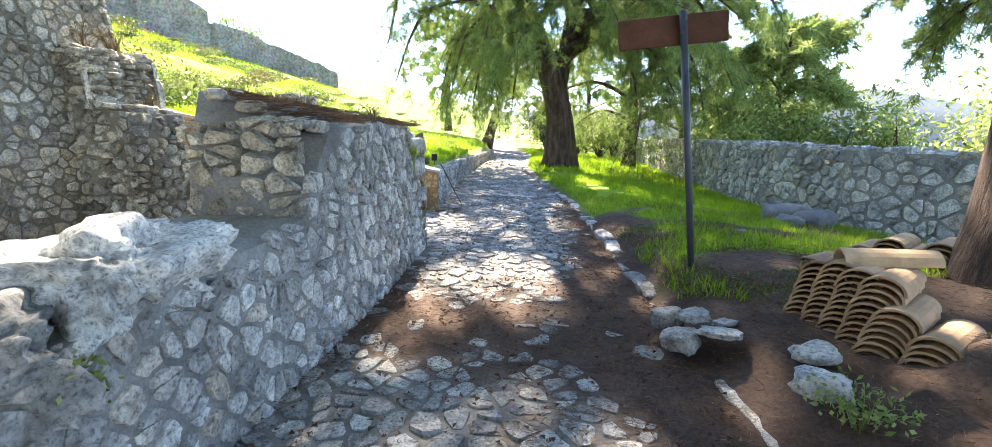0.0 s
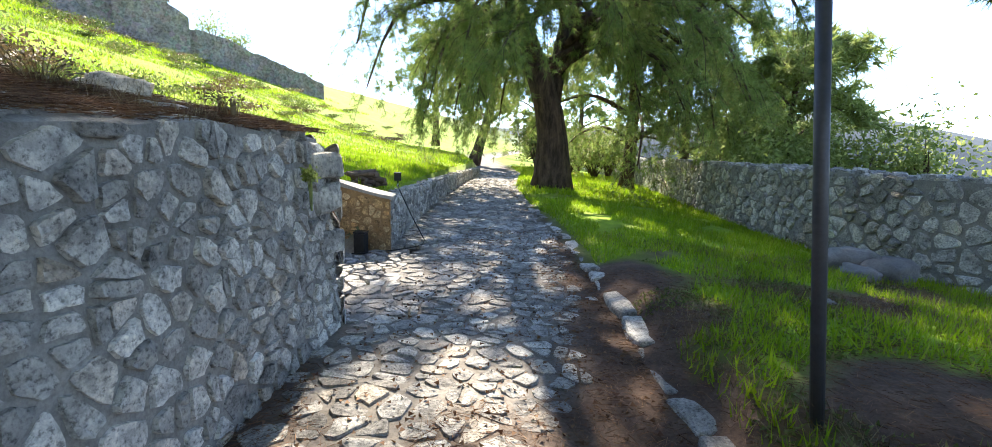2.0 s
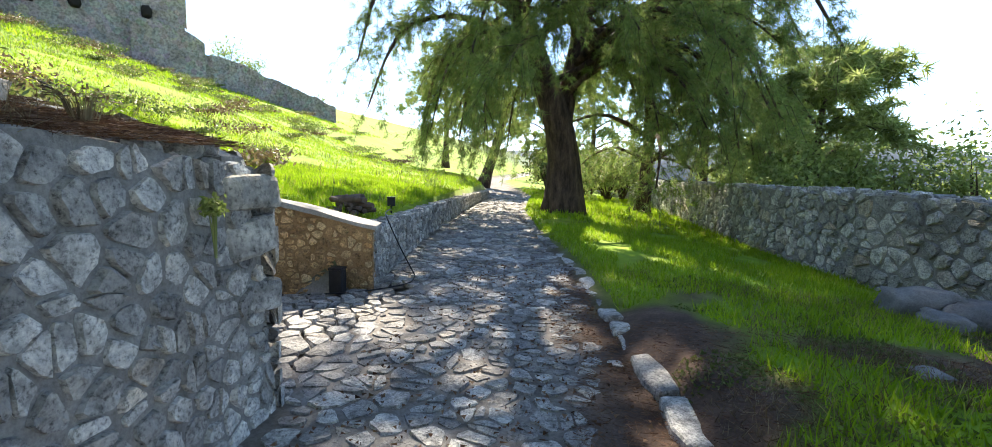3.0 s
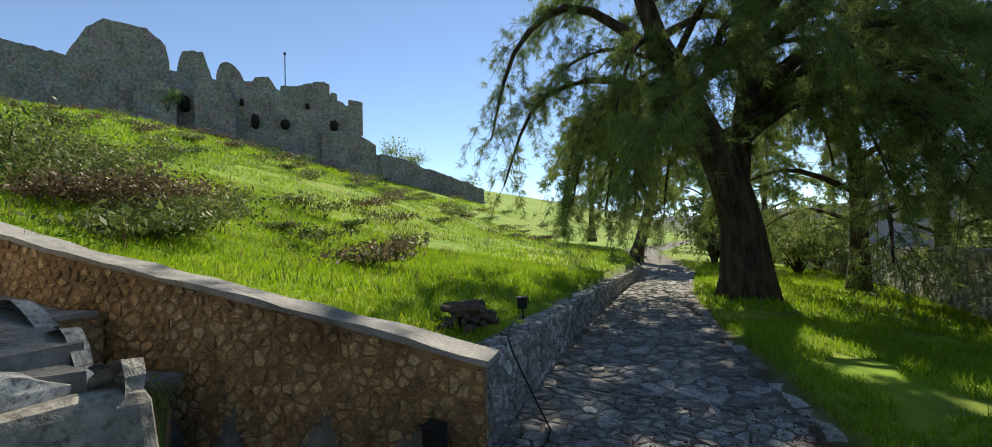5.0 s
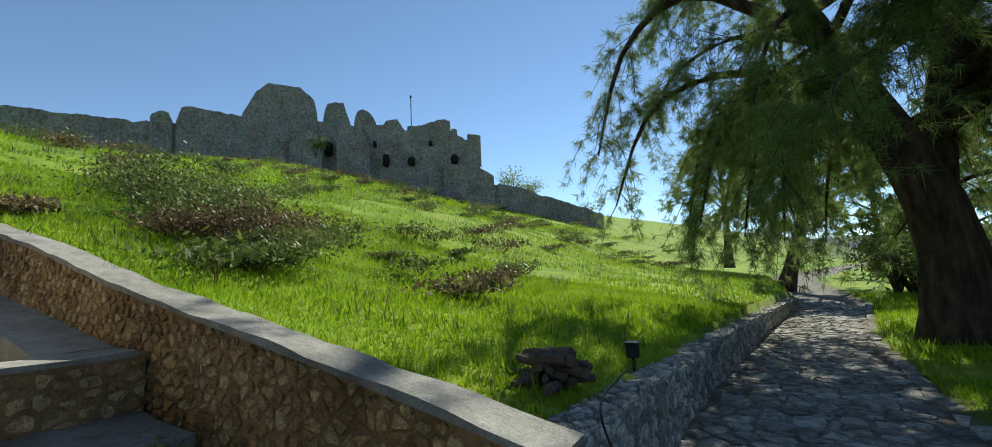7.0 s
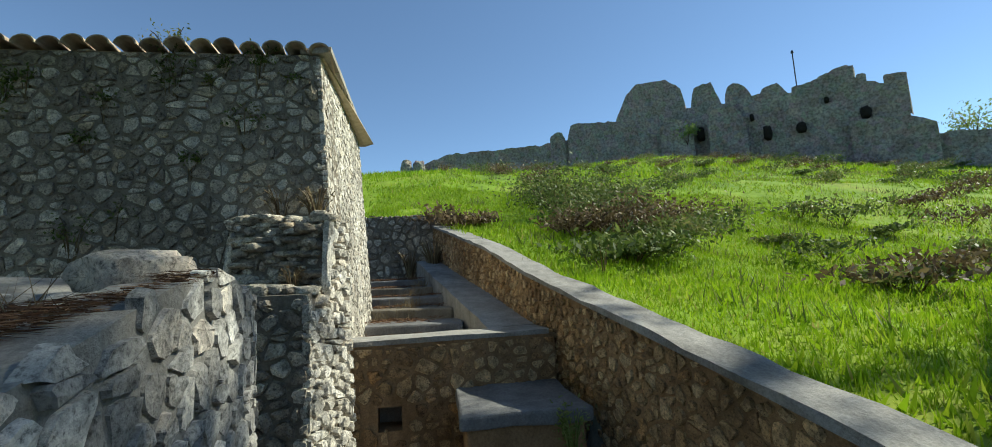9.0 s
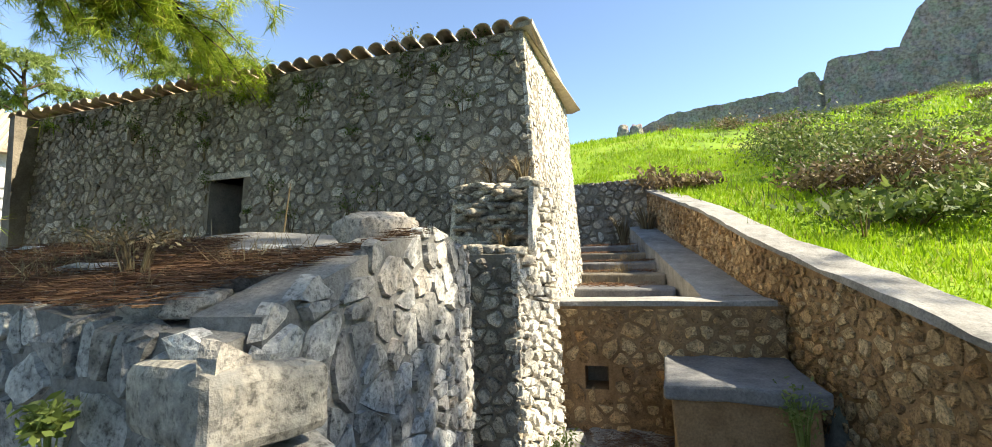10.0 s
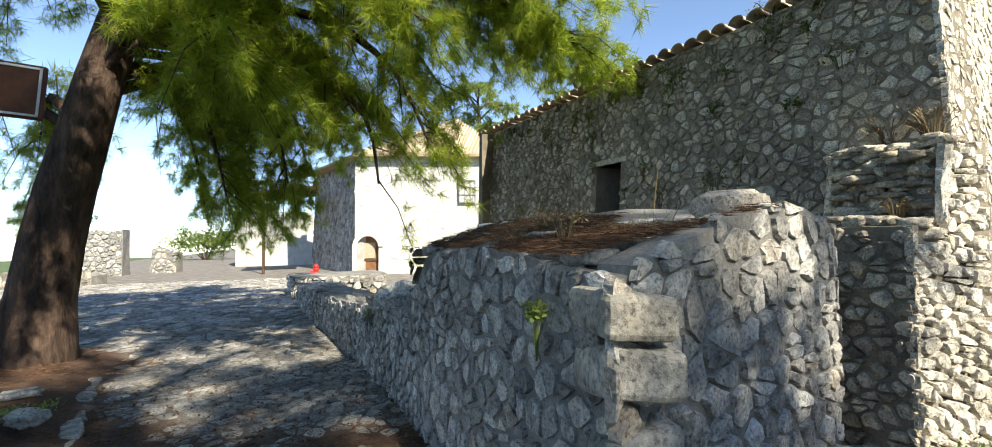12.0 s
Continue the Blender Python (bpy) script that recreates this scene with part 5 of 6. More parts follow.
# the pine over the plaza
pine("tall pine with sunlit yellow-green boughs above the plaza",
     [[(2.25, -0.75, 0.1), (1.95, -0.65, 2.0), (1.35, -0.5, 4.3), (0.75, -0.4, 6.8), (0.5, -0.4, 9.4)]],
     0.38, 32, auto=30, reach=5.2, zlow=5.2, twigs=30, droop=0.45, tufts=14, k=32, nl=0.2, nw=0.0045, mat=M_NEEDLE_B, twig_len=1.2,
     limbs=[[(1.35, -0.5, 4.3), (-0.4, 0.1, 5.0), (-2.2, 0.8, 4.9), (-3.9, 1.3, 4.3)], [(1.2, -0.5, 4.8), (-0.6, -0.6, 5.6), (-2.4, -0.6, 5.3), (-3.8, -0.4, 4.6)],
            [(1.5, -0.5, 3.8), (0.4, 0.0, 4.3), (-0.7, 0.2, 4.1), (-1.3, 0.2, 3.3)], [(1.4, -0.5, 4.0), (0.5, -0.9, 4.5), (-0.4, -1.4, 4.0), (-0.8, -1.7, 2.7)],
            [(1.6, -0.55, 3.4), (1.0, -1.4, 3.9), (0.4, -2.4, 3.5), (0.1, -3.0, 2.2)], [(1.0, -0.45, 5.6), (-0.6, 0.8, 6.2), (-1.9, 1.6, 5.8), (-3.0, 2.0, 5.0)], [(1.0, -0.45, 5.2), (-0.8, 0.3, 5.6), (-2.4, 0.6, 5.2), (-3.4, 0.8, 4.2)], [(1.4, -0.5, 4.2), (0.2, 0.6, 4.9), (-1.0, 1.2, 4.7), (-1.9, 1.5, 4.0)], [(1.5, -0.5, 3.9), (0.6, -0.6, 4.6), (-0.4, -0.7, 4.4), (-1.2, -0.8, 3.4)],
            [(1.7, -0.55, 3.0), (2.4, -1.6, 3.6), (2.8, -2.6, 3.2), (3.0, -3.4, 2.2)], [(1.5, -0.5, 3.7), (0.9, 0.4, 4.2), (0.3, 0.9, 3.9), (0.0, 1.1, 3.3)],
            [(1.2, -0.5, 4.7), (0.0, -1.8, 5.2), (-1.0, -2.8, 4.8), (-1.6, -3.4, 3.6)],
            [(1.1, -0.45, 5.0), (-1.0, 0.6, 5.9), (-2.8, 1.2, 5.6), (-4.0, 1.6, 4.7)], [(1.3, -0.5, 4.5), (-0.2, -0.3, 5.2), (-1.6, -0.2, 4.9), (-2.6, -0.1, 3.8)], [(1.6, -0.55, 3.5), (0.9, 0.1, 4.2), (0.2, 0.3, 4.2), (-0.3, 0.4, 3.6)],
            [(1.6, -0.55, 3.6), (0.6, -1.2, 4.1), (-0.2, -1.9, 3.6), (-0.5, -2.4, 2.4)], [(1.4, -0.5, 4.3), (1.6, 0.9, 5.0), (1.5, 1.9, 4.8), (1.3, 2.6, 4.2)], [(1.2, -0.5, 4.6), (0.5, 0.9, 5.3), (-0.2, 1.9, 5.1), (-0.7, 2.5, 4.6)],
            [(1.5, -0.5, 3.8), (0.9, -1.0, 3.9), (0.5, -1.2, 3.2), (0.3, -1.2, 2.3)], [(1.45, -0.5, 4.0), (0.8, -1.6, 4.2), (0.3, -2.2, 3.4), (0.1, -2.5, 2.2)], [(1.4, -0.5, 4.1), (-0.4, -0.4, 4.1), (-1.4, 0.0, 3.4), (-1.6, 0.2, 2.4)],
            [(1.3, -0.5, 4.4), (-0.6, 0.2, 4.5), (-1.7, 0.4, 3.9), (-2.2, 0.5, 2.9)], [(1.4, -0.5, 4.0), (0.3, -0.9, 4.0), (-0.3, -1.0, 3.4), (-0.5, -1.0, 2.5)], [(1.2, -0.5, 4.9), (-1.4, 0.4, 5.2), (-3.2, 0.7, 4.8), (-4.6, 0.8, 4.2)],
            [(1.5, -0.5, 3.7), (1.2, -1.8, 4.0), (1.0, -2.8, 3.3), (0.9, -3.3, 2.3)], [(1.2, -0.5, 4.7), (-1.0, 1.0, 5.3), (-2.6, 1.2, 5.0), (-4.0, 1.2, 4.2)],
            [(1.1, -0.5, 5.2), (2.2, -1.4, 5.6), (3.2, -2.0, 5.0), (3.8, -2.4, 3.8)], [(1.8, -0.6, 3.0), (2.9, -0.9, 3.6), (3.7, -1.2, 3.2), (4.2, -1.4, 2.4)]])
# the pine among the stacked tiles
pine("dark pine trunk with low green boughs beside stacked tiles",
     [[(2.88, 3.45, 0.05), (2.9, 3.45, 2.0), (3.1, 3.5, 4.4), (3.2, 3.5, 7.0), (3.1, 3.7, 9.5)]],
     0.34, 33, auto=30, reach=5.4, zlow=5.4, twigs=20, droop=0.5, tufts=12, k=36, nl=0.15, nw=0.005, twig_len=1.1,
     limbs=[[(2.95, 3.45, 2.6), (3.4, 4.4, 3.1), (3.7, 5.2, 2.9), (3.6, 5.9, 2.5)], [(3.0, 3.45, 3.0), (3.9, 4.4, 3.4), (4.6, 5.2, 3.2), (4.9, 5.9, 2.7)], [(2.95, 3.45, 2.8), (3.7, 4.8, 3.3), (4.2, 5.8, 3.2), (4.3, 6.6, 2.8)], [(3.0, 3.45, 3.2), (3.5, 5.0, 3.7), (3.8, 6.2, 3.6), (3.9, 7.0, 3.2)]])
# pines further along and below the boundary wall
for k, (x, y, z0, h, r, reach) in enumerate([(-6.4, 33.0, 0.4, 9.0, 0.4, 4.6), (5.2, 25.0, -2.5, 12.0, 0.3, 4.0), (10.5, 28.0, -6.0, 12.5, 0.3, 4.6), (11.8, 35.0, -7.0, 12.5, 0.3, 4.4), (-12.0, 44.0, 2.0, 9.5, 0.3, 4.4), (1.0, 46.0, 0.2, 10.0, 0.3, 4.6), (-3.5, 52.0, 0.5, 10.0, 0.3, 5.0), (7.8, 20.5, -4.0, 9.0, 0.25, 3.2), (-13.5, -27.0, 0.0, 12.5, 0.35, 5.0), (-21.0, -25.0, 1.0, 13.5, 0.35, 5.5), (-27.5, -30.0, 2.0, 17.0, 0.35, 6.0)]):
    pine("green tree behind the roofs" if y < 0 else "pine further along the walk" if x < 2 else "green pine below the boundary wall", [[(x, y, z0 - 0.3), (x + (1.2 if k == 0 else 0.1), y, z0 + h * 0.4), (x + (1.8 if k == 0 else 0.0), y, z0 + h * 0.75), (x + 0.2, y, z0 + h)]],
         r, 40 + k, auto=22, reach=reach, zlow=z0 + h * 0.25, twigs=10, droop=0.3, tufts=6, k=18, nl=0.42, nw=0.03, twig_len=1.7, mat=M_NEEDLE if k in (0, 1, 4, 5) else M_LEAF)


# ---- shrubs ----
def shrub(name, label, centre, size, n, leaf, mat, seed, group, stems=10, stem_mat=None):
    """A bush: fine stems from the base and many leaves in uneven clumps."""
    rng = np.random.default_rng(seed)
    py = random.Random(seed)
    ob = thing(name, label, "shrub", centre, group=group)
    chunks, tips = [], []
    for i in range(stems):
        a = py.uniform(0, 6.28)
        tip = Vector((math.cos(a) * size[0] * py.uniform(0.15, 0.5), math.sin(a) * size[1] * py.uniform(0.15, 0.5), size[2] * py.uniform(0.55, 1.0)))
        chunks.append(tube(bend([(0, 0, -0.15), tip * 0.5 + Vector((0, 0, 0.1 * size[2])), tip], 4), [0.02 * size[2] + 0.004, 0.015 * size[2] + 0.003, 0.012 * size[2], 0.008 * size[2], 0.004], 4))
        tips += [tip, tip * 0.7, tip * 0.85 + Vector((py.gauss(0, 0.12) * size[0], py.gauss(0, 0.12) * size[1], 0))]
    part("stem_clump", mesh("stem_clump", *merge(chunks), stem_mat or M_BARK), ob, kind="stuff")
    t = np.array([tuple(v) for v in tips])
    c = t[rng.integers(0, len(t), n)] + rng.normal(size=(n, 3)) * np.array(size) * 0.13
    c[:, 2] = np.maximum(c[:, 2], 0.02)
    d = unit(rng.normal(size=(n, 3)) + np.array([0, 0, 0.3]))
    s = unit(np.cross(d, rng.normal(size=(n, 3))))
    l = leaf * rng.uniform(0.5, 1.3, (n, 1))
    quad = np.stack([c - d * l, c + s * l * 0.42, c + d * l, c - s * l * 0.42], axis=1).reshape(-1, 3)
    part("leaves", soup("leaves", quad, mat, 4), ob, kind="stuff")
    return ob


rs = random.Random(71)
for k in range(12):
    y = rs.uniform(26, 44)
    x = rs.uniform(-1.5, 3.0) - (y - 26) * 0.12
    shrub("bush", "brown-green bush under the pines along the walk", (x, y, ground_z(x, y)), (3.0, 3.0, rs.uniform(1.6, 3.2)), 1500, 0.11, M_SCRUB if k % 2 else M_LEAF, 160 + k, "shaded bushes", 9)
for k in range(26):
    y = rs.uniform(6.0, 30)
    x = bound_x(y) + rs.uniform(1.6, 9.0)
    top = rs.uniform(1.5, 2.3) + (x - bound_x(y)) * 0.08
    z = ground_z(x, y)
    h = min(max(1.4, top - z), 9.0)
    shrub("bush", "light green leafy bush behind the boundary wall", (x, y, z), (rs.uniform(2.2, 3.4), rs.uniform(2.2, 3.4), h), 2600, 0.085, M_LEAF, 200 + k, "valley bushes", 9)
for k, (x, y, w, h) in enumerate([(-11.6, 8.4, 2.2, 0.9), (-12.8, 8.9, 2.0, 1.0), (-13.6, 8.2, 2.4, 1.2), (-10.4, 8.7, 1.9, 0.8), (-14.6, 9.4, 2.2, 1.0), (-9.6, 9.4, 1.7, 0.7), (-11.0, 9.9, 1.8, 0.75), (-12.4, 10.4, 2.0, 0.7), (-8.8, 8.5, 1.3, 0.55), (-15.8, 8.3, 2.2, 1.0)]):
    shrub("scrub", "tangled brown-green scrub on the grassy hillside", (x, y, ground_z(x, y)), (w * 1.45, w * 1.2, h * 0.72), 2600, 0.05, (M_THICKET, M_SCRUB, M_THICKET, M_BRACKEN)[k % 4], 300 + k, "hillside scrub", 26, M_BRACKEN)
for k in range(190):
    x, y = rs.uniform(-52, -7), rs.uniform(4, 54)
    if -x < 4 + y * 0.25:
        continue
    s = rs.uniform(0.5, 1.3)
    shrub("scrub", "low dry scrub clump on the grassy hillside", (x, y, ground_z(x, y)), (s * 2.4, s * 1.5, s * 0.45), 420, 0.07, (M_THICKET, M_BRACKEN, M_SCRUB)[k % 3], 400 + k, "hillside clumps", 8, M_BRACKEN)
for k, (x, y, z, s) in enumerate([(-40.5, 52.5, 12.6, 3.2), (-39.0, 54.5, 12.0, 2.6), (-53.0, 31.5, 17.0, 2.0), (-35.0, 62.0, 8.0, 3.4)]):
    shrub("bush", "dark green bush beside the castle wall", (x, y, z), (s * 1.4, s * 1.4, s), 700, 0.16, M_NEEDLE, 480 + k, "castle bushes", 6)
shrub("bush", "green bushes at the end of the plaza", (7.5, -46.0, -0.4), (7.0, 3.0, 2.6), 2600, 0.16, M_LEAF, 490, "plaza bushes", 12)
for k, (x, y, z, w, h, m) in enumerate([(-4.95, 4.2, 2.32, 0.4, 0.32, M_DRY), (-4.9, 4.5, 2.32, 0.35, 0.3, M_DRY), (-4.5, 4.45, 1.8, 0.25, 0.15, M_DRY), (-1.60, 4.55, 1.30, 0.09, 0.09, M_LEAF), (-10.3, 5.0, 2.0, 0.7, 0.7, M_DRY), (-10.6, 4.5, 1.95, 0.6, 0.6, M_DRY),
                                         (-4.2, 5.0, 0.2, 0.28, 0.3, M_LEAF), (-1.42, 0.98, 0.72, 0.2, 0.2, M_LEAF), (-4.32, 6.4, 0.5, 0.2, 0.4, M_LEAF), (1.2, 1.95, 0.4, 0.35, 0.12, M_LEAF), (-2.35, 2.7, 0.9, 0.25, 0.35, M_LEAF), (-2.5, 3.2, 1.72, 0.3, 0.16, M_DRY), (-2.2, 3.6, 1.72, 0.4, 0.16, M_DRY), (-1.9, 4.3, 1.7, 0.3, 0.12, M_DRY)]):
    shrub("weed", "small weed growing out of the masonry" if m is M_LEAF else "dry grass tuft on the broken masonry", (x, y, z), (w, w, h), 260 if m is M_LEAF else 90, 0.018 if m is M_LEAF else 0.012, m, 500 + k, "wall weeds", 14 if m is M_LEAF else 40, M_DRY if m is M_DRY else M_LEAF)

# ---- grass and fallen needles ----
def scatter(name, label, category, n, area, size, width, mat, seed, lean=0.35, accept=None, flat=False, lift=0.0, height=None):
    rng = np.random.default_rng(seed)
    xs, ys = rng.uniform(area[0], area[1], n), rng.uniform(area[2], area[3], n)
    pts = [(x, y, (height or ground_z)(x, y) + lift) for x, y in zip(xs, ys) if accept is None or accept(x, y)]
    p = np.array(pts)
    m = len(p)
    up = np.array([0, 0, 1.0])
    d = unit(rng.normal(size=(m, 3)) * (np.array([1, 1, 0.05]) if flat else lean) + (0 if flat else up))
    s = unit(np.cross(d, rng.normal(size=(m, 3)))) * width * rng.uniform(0.6, 1.3, (m, 1))
    if flat:
        p[:, 2] += rng.uniform(0.004, 0.03, m)
    l = size * rng.uniform(0.4, 1.3, (m, 1))
    tri = np.stack([p - s, p + s, p + d * l], axis=1).reshape(-1, 3)
    return tagged(new(name, soup(name, tri, mat)), label, category, kind="stuff")


def patchy(x, y, f=0.5, cut=-0.1):
    return noise.noise(Vector((x * f, y * f, 21))) > cut


bank = lambda x, y: interp(y, KERB) + 0.15 < x < bound_x(y) - 0.05 and y > 3.4 + 0.8 * noise.noise(Vector((x, y, 9)))
scatter("grass", "short green grass on the bank beside the walk", "grass", 90000, (-3, 6.0, 3.2, 14), 0.10, 0.006, M_GRASS, 81, accept=lambda x, y: bank(x, y) and patchy(x, y, 0.9, -0.25 if y > 7.5 else -0.05))
scatter("grass", "green grass further along the bank", "grass", 30000, (-4, 5, 14, 30), 0.14, 0.014, M_GRASS, 82, accept=bank)
meadow = lambda x, y: is_hill(x, y) and x < interp(max(y, 7.6), LEFT) - 0.3
scatter("grass", "lush grass on the slope behind the terrace wall", "grass", 170000, (-17, -2.6, 3.0, 17), 0.085, 0.007, M_GRASS, 83, accept=lambda x, y: meadow(x, y) and patchy(x, y, 0.6, -0.6))
scatter("grass", "grass higher up the slope", "grass", 100000, (-36, -3, -4, 40), 0.13, 0.02, M_GRASS, 84, accept=lambda x, y: meadow(x, y) and patchy(x, y, 0.35, -0.25))
scatter("grass", "grass near the castle", "grass", 45000, (-62, -25, -14, 60), 0.3, 0.05, M_GRASS, 85, accept=lambda x, y: meadow(x, y) and patchy(x, y, 0.2, -0.15))
scatter("dry_grass", "dry stems among the hill grass", "grass", 16000, (-34, -5, 6, 34), 0.26, 0.008, M_DRY, 86, accept=lambda x, y: meadow(x, y) and patchy(x, y, 0.22, 0.18))
scatter("needle_litter", "brown fallen pine needles on the soil", "litter", 60000, (0.2, 5.5, -1.4, 6.5), 0.075, 0.0018, M_LITTER, 87, flat=True, accept=lambda x, y: x > interp(y, KERB) - 0.1 and x < bound_x(y) and (y < 5.0 or not patchy(x, y, 0.9, 0.0)))
edge_litter = lambda x, y: -1.6 < x < interp(y, KERB) and soil_on_path(x, y) > 0.25 + 0.3 * noise.noise(Vector((x * 3, y * 3, 2)))
scatter("needle_litter", "brown fallen pine needles on the paving", "litter", 60000, (-1.6, 1.4, -1, 9), 0.07, 0.0018, M_LITTER, 88, flat=True, accept=edge_litter)
wall_top_z = lambda x, y: 1.595 + 0.25 * min(1, max(0, (-1.55 - x) / lerp(0.75, 1.46, (y - 2.5) / 2.5)))
scatter("needle_litter", "brown fallen pine needles on top of the wall", "litter", 38000, (-3.2, -1.62, 2.6, 4.8), 0.08, 0.0018, M_LITTER, 89, flat=True, height=wall_top_z, accept=lambda x, y: x > -1.5 - lerp(0.7, 1.4, (y - 2.5) / 2.5) and patchy(x, y, 1.4, -0.28))
scatter("needle_litter", "reddish fallen needles in the passage", "litter", 14000, (-5.2, -3.4, 4.9, 6.6), 0.07, 0.002, M_LITTER, 90, flat=True, accept=lambda x, y: y < terrace_y(x) - 0.05 and patchy(x, y, 1.2, 0.0))
scatter("grass", "darker taller grass tufts on the slope", "grass", 60000, (-30, -3, 4, 36), 0.26, 0.012, M_SCRUB, 91, accept=lambda x, y: meadow(x, y) and patchy(x, y, 1.1, 0.34))
scatter("dry_grass", "dry stalks and dead plants on the bank", "grass", 26000, (0.4, 4.5, 3.0, 8.5), 0.10, 0.0025, M_DRY, 92, lean=0.8, accept=lambda x, y: bank(x, y) and patchy(x, y, 0.8, 0.0))
scatter("weeds", "low leafy weeds on the bank", "weeds", 30000, (0.3, 4.5, 3.2, 8.5), 0.035, 0.012, M_SCRUB, 93, lean=0.9, accept=lambda x, y: bank(x, y) and patchy(x, y, 1.3, 0.05))
scatter("dry_grass", "dry grass on the broken wall", "grass", 1600, (-2.6, -1.65, 2.7, 4.7), 0.14, 0.002, M_DRY, 94, lean=0.5, height=wall_top_z, accept=lambda x, y: x > -1.5 - lerp(0.7, 1.4, (y - 2.5) / 2.5) and patchy(x, y, 2.0, 0.1))
scatter("dead_leaves", "scattered brown leaves on the paving", "litter", 5000, (-1.5, 1.2, 0.3, 9), 0.03, 0.011, M_LITTER, 95, flat=True, accept=lambda x, y: x < interp(y, KERB))
step_z = lambda x, y: 1.215 + 0.14 * (0 if x > -6.5 else min(5, 1 + int((-6.5 - x) / 0.75)))
scatter("needle_litter", "reddish needles and dead plants on the steps", "litter", 9000, (-10.8, -5.6, 3.9, 5.4), 0.08, 0.003, M_LITTER, 96, flat=True, height=step_z, accept=lambda x, y: y < 5.4 + 0.13 * (x + 5.5) * 0.2 and patchy(x, y, 1.1, -0.1))
scatter("dry_grass", "dry plants growing on the steps", "grass", 1500, (-10.8, -6.4, 4.2, 5.0), 0.22, 0.003, M_DRY, 97, lean=0.6, height=step_z, accept=lambda x, y: patchy(x, y, 1.7, 0.15))
rv = random.Random(98)
for k in range(46):
    u, v = rv.uniform(0.3, 7.3), (rv.uniform(3.3, 3.8) if k % 3 else rv.uniform(2.0, 3.2))
    q = placeH(u, v, 0.0)
    s = rv.uniform(0.12, 0.32)
    shrub("weed", "dark weed hanging from the house wall joints", tuple(q), (s * 0.5, s * 1.3, s), 130, 0.02, M_SCRUB if k % 2 else M_THICKET, 600 + k, "house wall weeds", 8, M_DRY)
stick = thing("dry_stalk", "tall dry stalk standing against the house wall", "stalk", (-4.2, 2.3, 1.3))
part("stalk", mesh("stalk", *tube(bend([(0, 0, 0), (0.02, 0.06, 0.5), (0.03, 0.18, 1.15)], 6), [0.012, 0.011, 0.01, 0.009, 0.008, 0.006, 0.004], 6), M_DRY), stick)
part("twig", mesh("twig", *tube([(0.02, 0.03, 0.2), (0.05, -0.1, 0.5)], [0.007, 0.003], 5), M_DRY), stick)

# ---- things beside the walk ----
pole = thing("sign_post", "leaning grey steel post with a brown sign board", "sign", (0.96, 3.9, 0.48))
part("post", mesh("post", *tube([(0.02, 0, -0.16), (-0.09, 0, 0.9), (-0.20, 0, 1.95)], [0.027, 0.027, 0.027], 14), M_POLE, True), pole, "grey painted steel tube")
part("post_cap", mesh("post_cap", *tube([(-0.20, 0, 1.95), (-0.201, 0, 1.965)], [0.028, 0.016], 14), M_POLE), pole)
board = part("board", box_mesh("board", (-0.40, -0.012, -0.11), (0.40, 0.012, 0.11), M_RUST, 0.008), pole, "rust-brown sign board with a pale edge")
board.matrix_local = pose(-0.26, 0.045, 1.83, 0, -4, 0)
M_EDGE = simple("pale_sign_edge", (0.6, 0.58, 0.55), (0.72, 0.7, 0.67), 0.6, 8)
for lo, hi in (((-0.39, 0.0125, 0.091), (0.39, 0.0165, 0.1)), ((-0.39, 0.0125, -0.1), (0.39, 0.0165, -0.091)), ((-0.39, 0.0125, -0.1), (-0.381, 0.0165, 0.1)), ((0.381, 0.0125, -0.1), (0.39, 0.0165, 0.1))):
    part("edge_strip", box_mesh("edge_strip", lo, hi, M_EDGE, 0.001), board)
for dx in (-0.03, 0.05):
    part("clamp", mesh("clamp", *tube([(-0.188 + dx * 0.2, -0.036, 1.83 + dx), (-0.188 + dx * 0.2, 0.05, 1.83 + dx)], [0.012, 0.012], 8), M_POLE), pole)

# stacked clay tiles
stack_tile = barrel_tile("stack_tile", M_TILE, 0.105, 0.088, 0.46, 0.014, 9)
rt = random.Random(91)


def tile_stack(x, y, z, n, turn, dz=0.036, back=0.010, label="stack of nested clay roof tiles on the soil"):
    """A column of nested half-round tiles, open ends to the walk."""
    ob = thing("tile_stack", label, "roof tiles", (x, y, z), group="tile stacks")
    for i in range(n):
        t = part("tile", stack_tile, ob)
        t.matrix_local = pose(rt.uniform(-0.008, 0.008) + back * i, rt.uniform(-0.006, 0.006), dz * i, 0, 0, turn + rt.uniform(-2, 2))
    return ob


for c, (n, z) in enumerate([(6, 0.40), (10, 0.38), (10, 0.38), (10, 0.38), (9, 0.38)]):
    tile_stack(1.50 - 0.03 * c, 2.44 + 0.135 * c, z, n + 1, 226)
tile_stack(1.60, 2.28, 0.40, 5, 222)
one = thing("roof_tile", "single clay roof tile lying across the stacks", "roof tile", (1.55, 2.95, 0.80))
part("tile", stack_tile, one).matrix_local = pose(0, 0, 0, 0, 4, 172)
for c in range(6):
    tile_stack(2.12 + 0.13 * c, 3.92 - 0.06 * c, 0.32, 9 + (c % 2) * 2, 226, 0.036)
tile_stack(1.9, 4.15, 0.30, 5, 222)

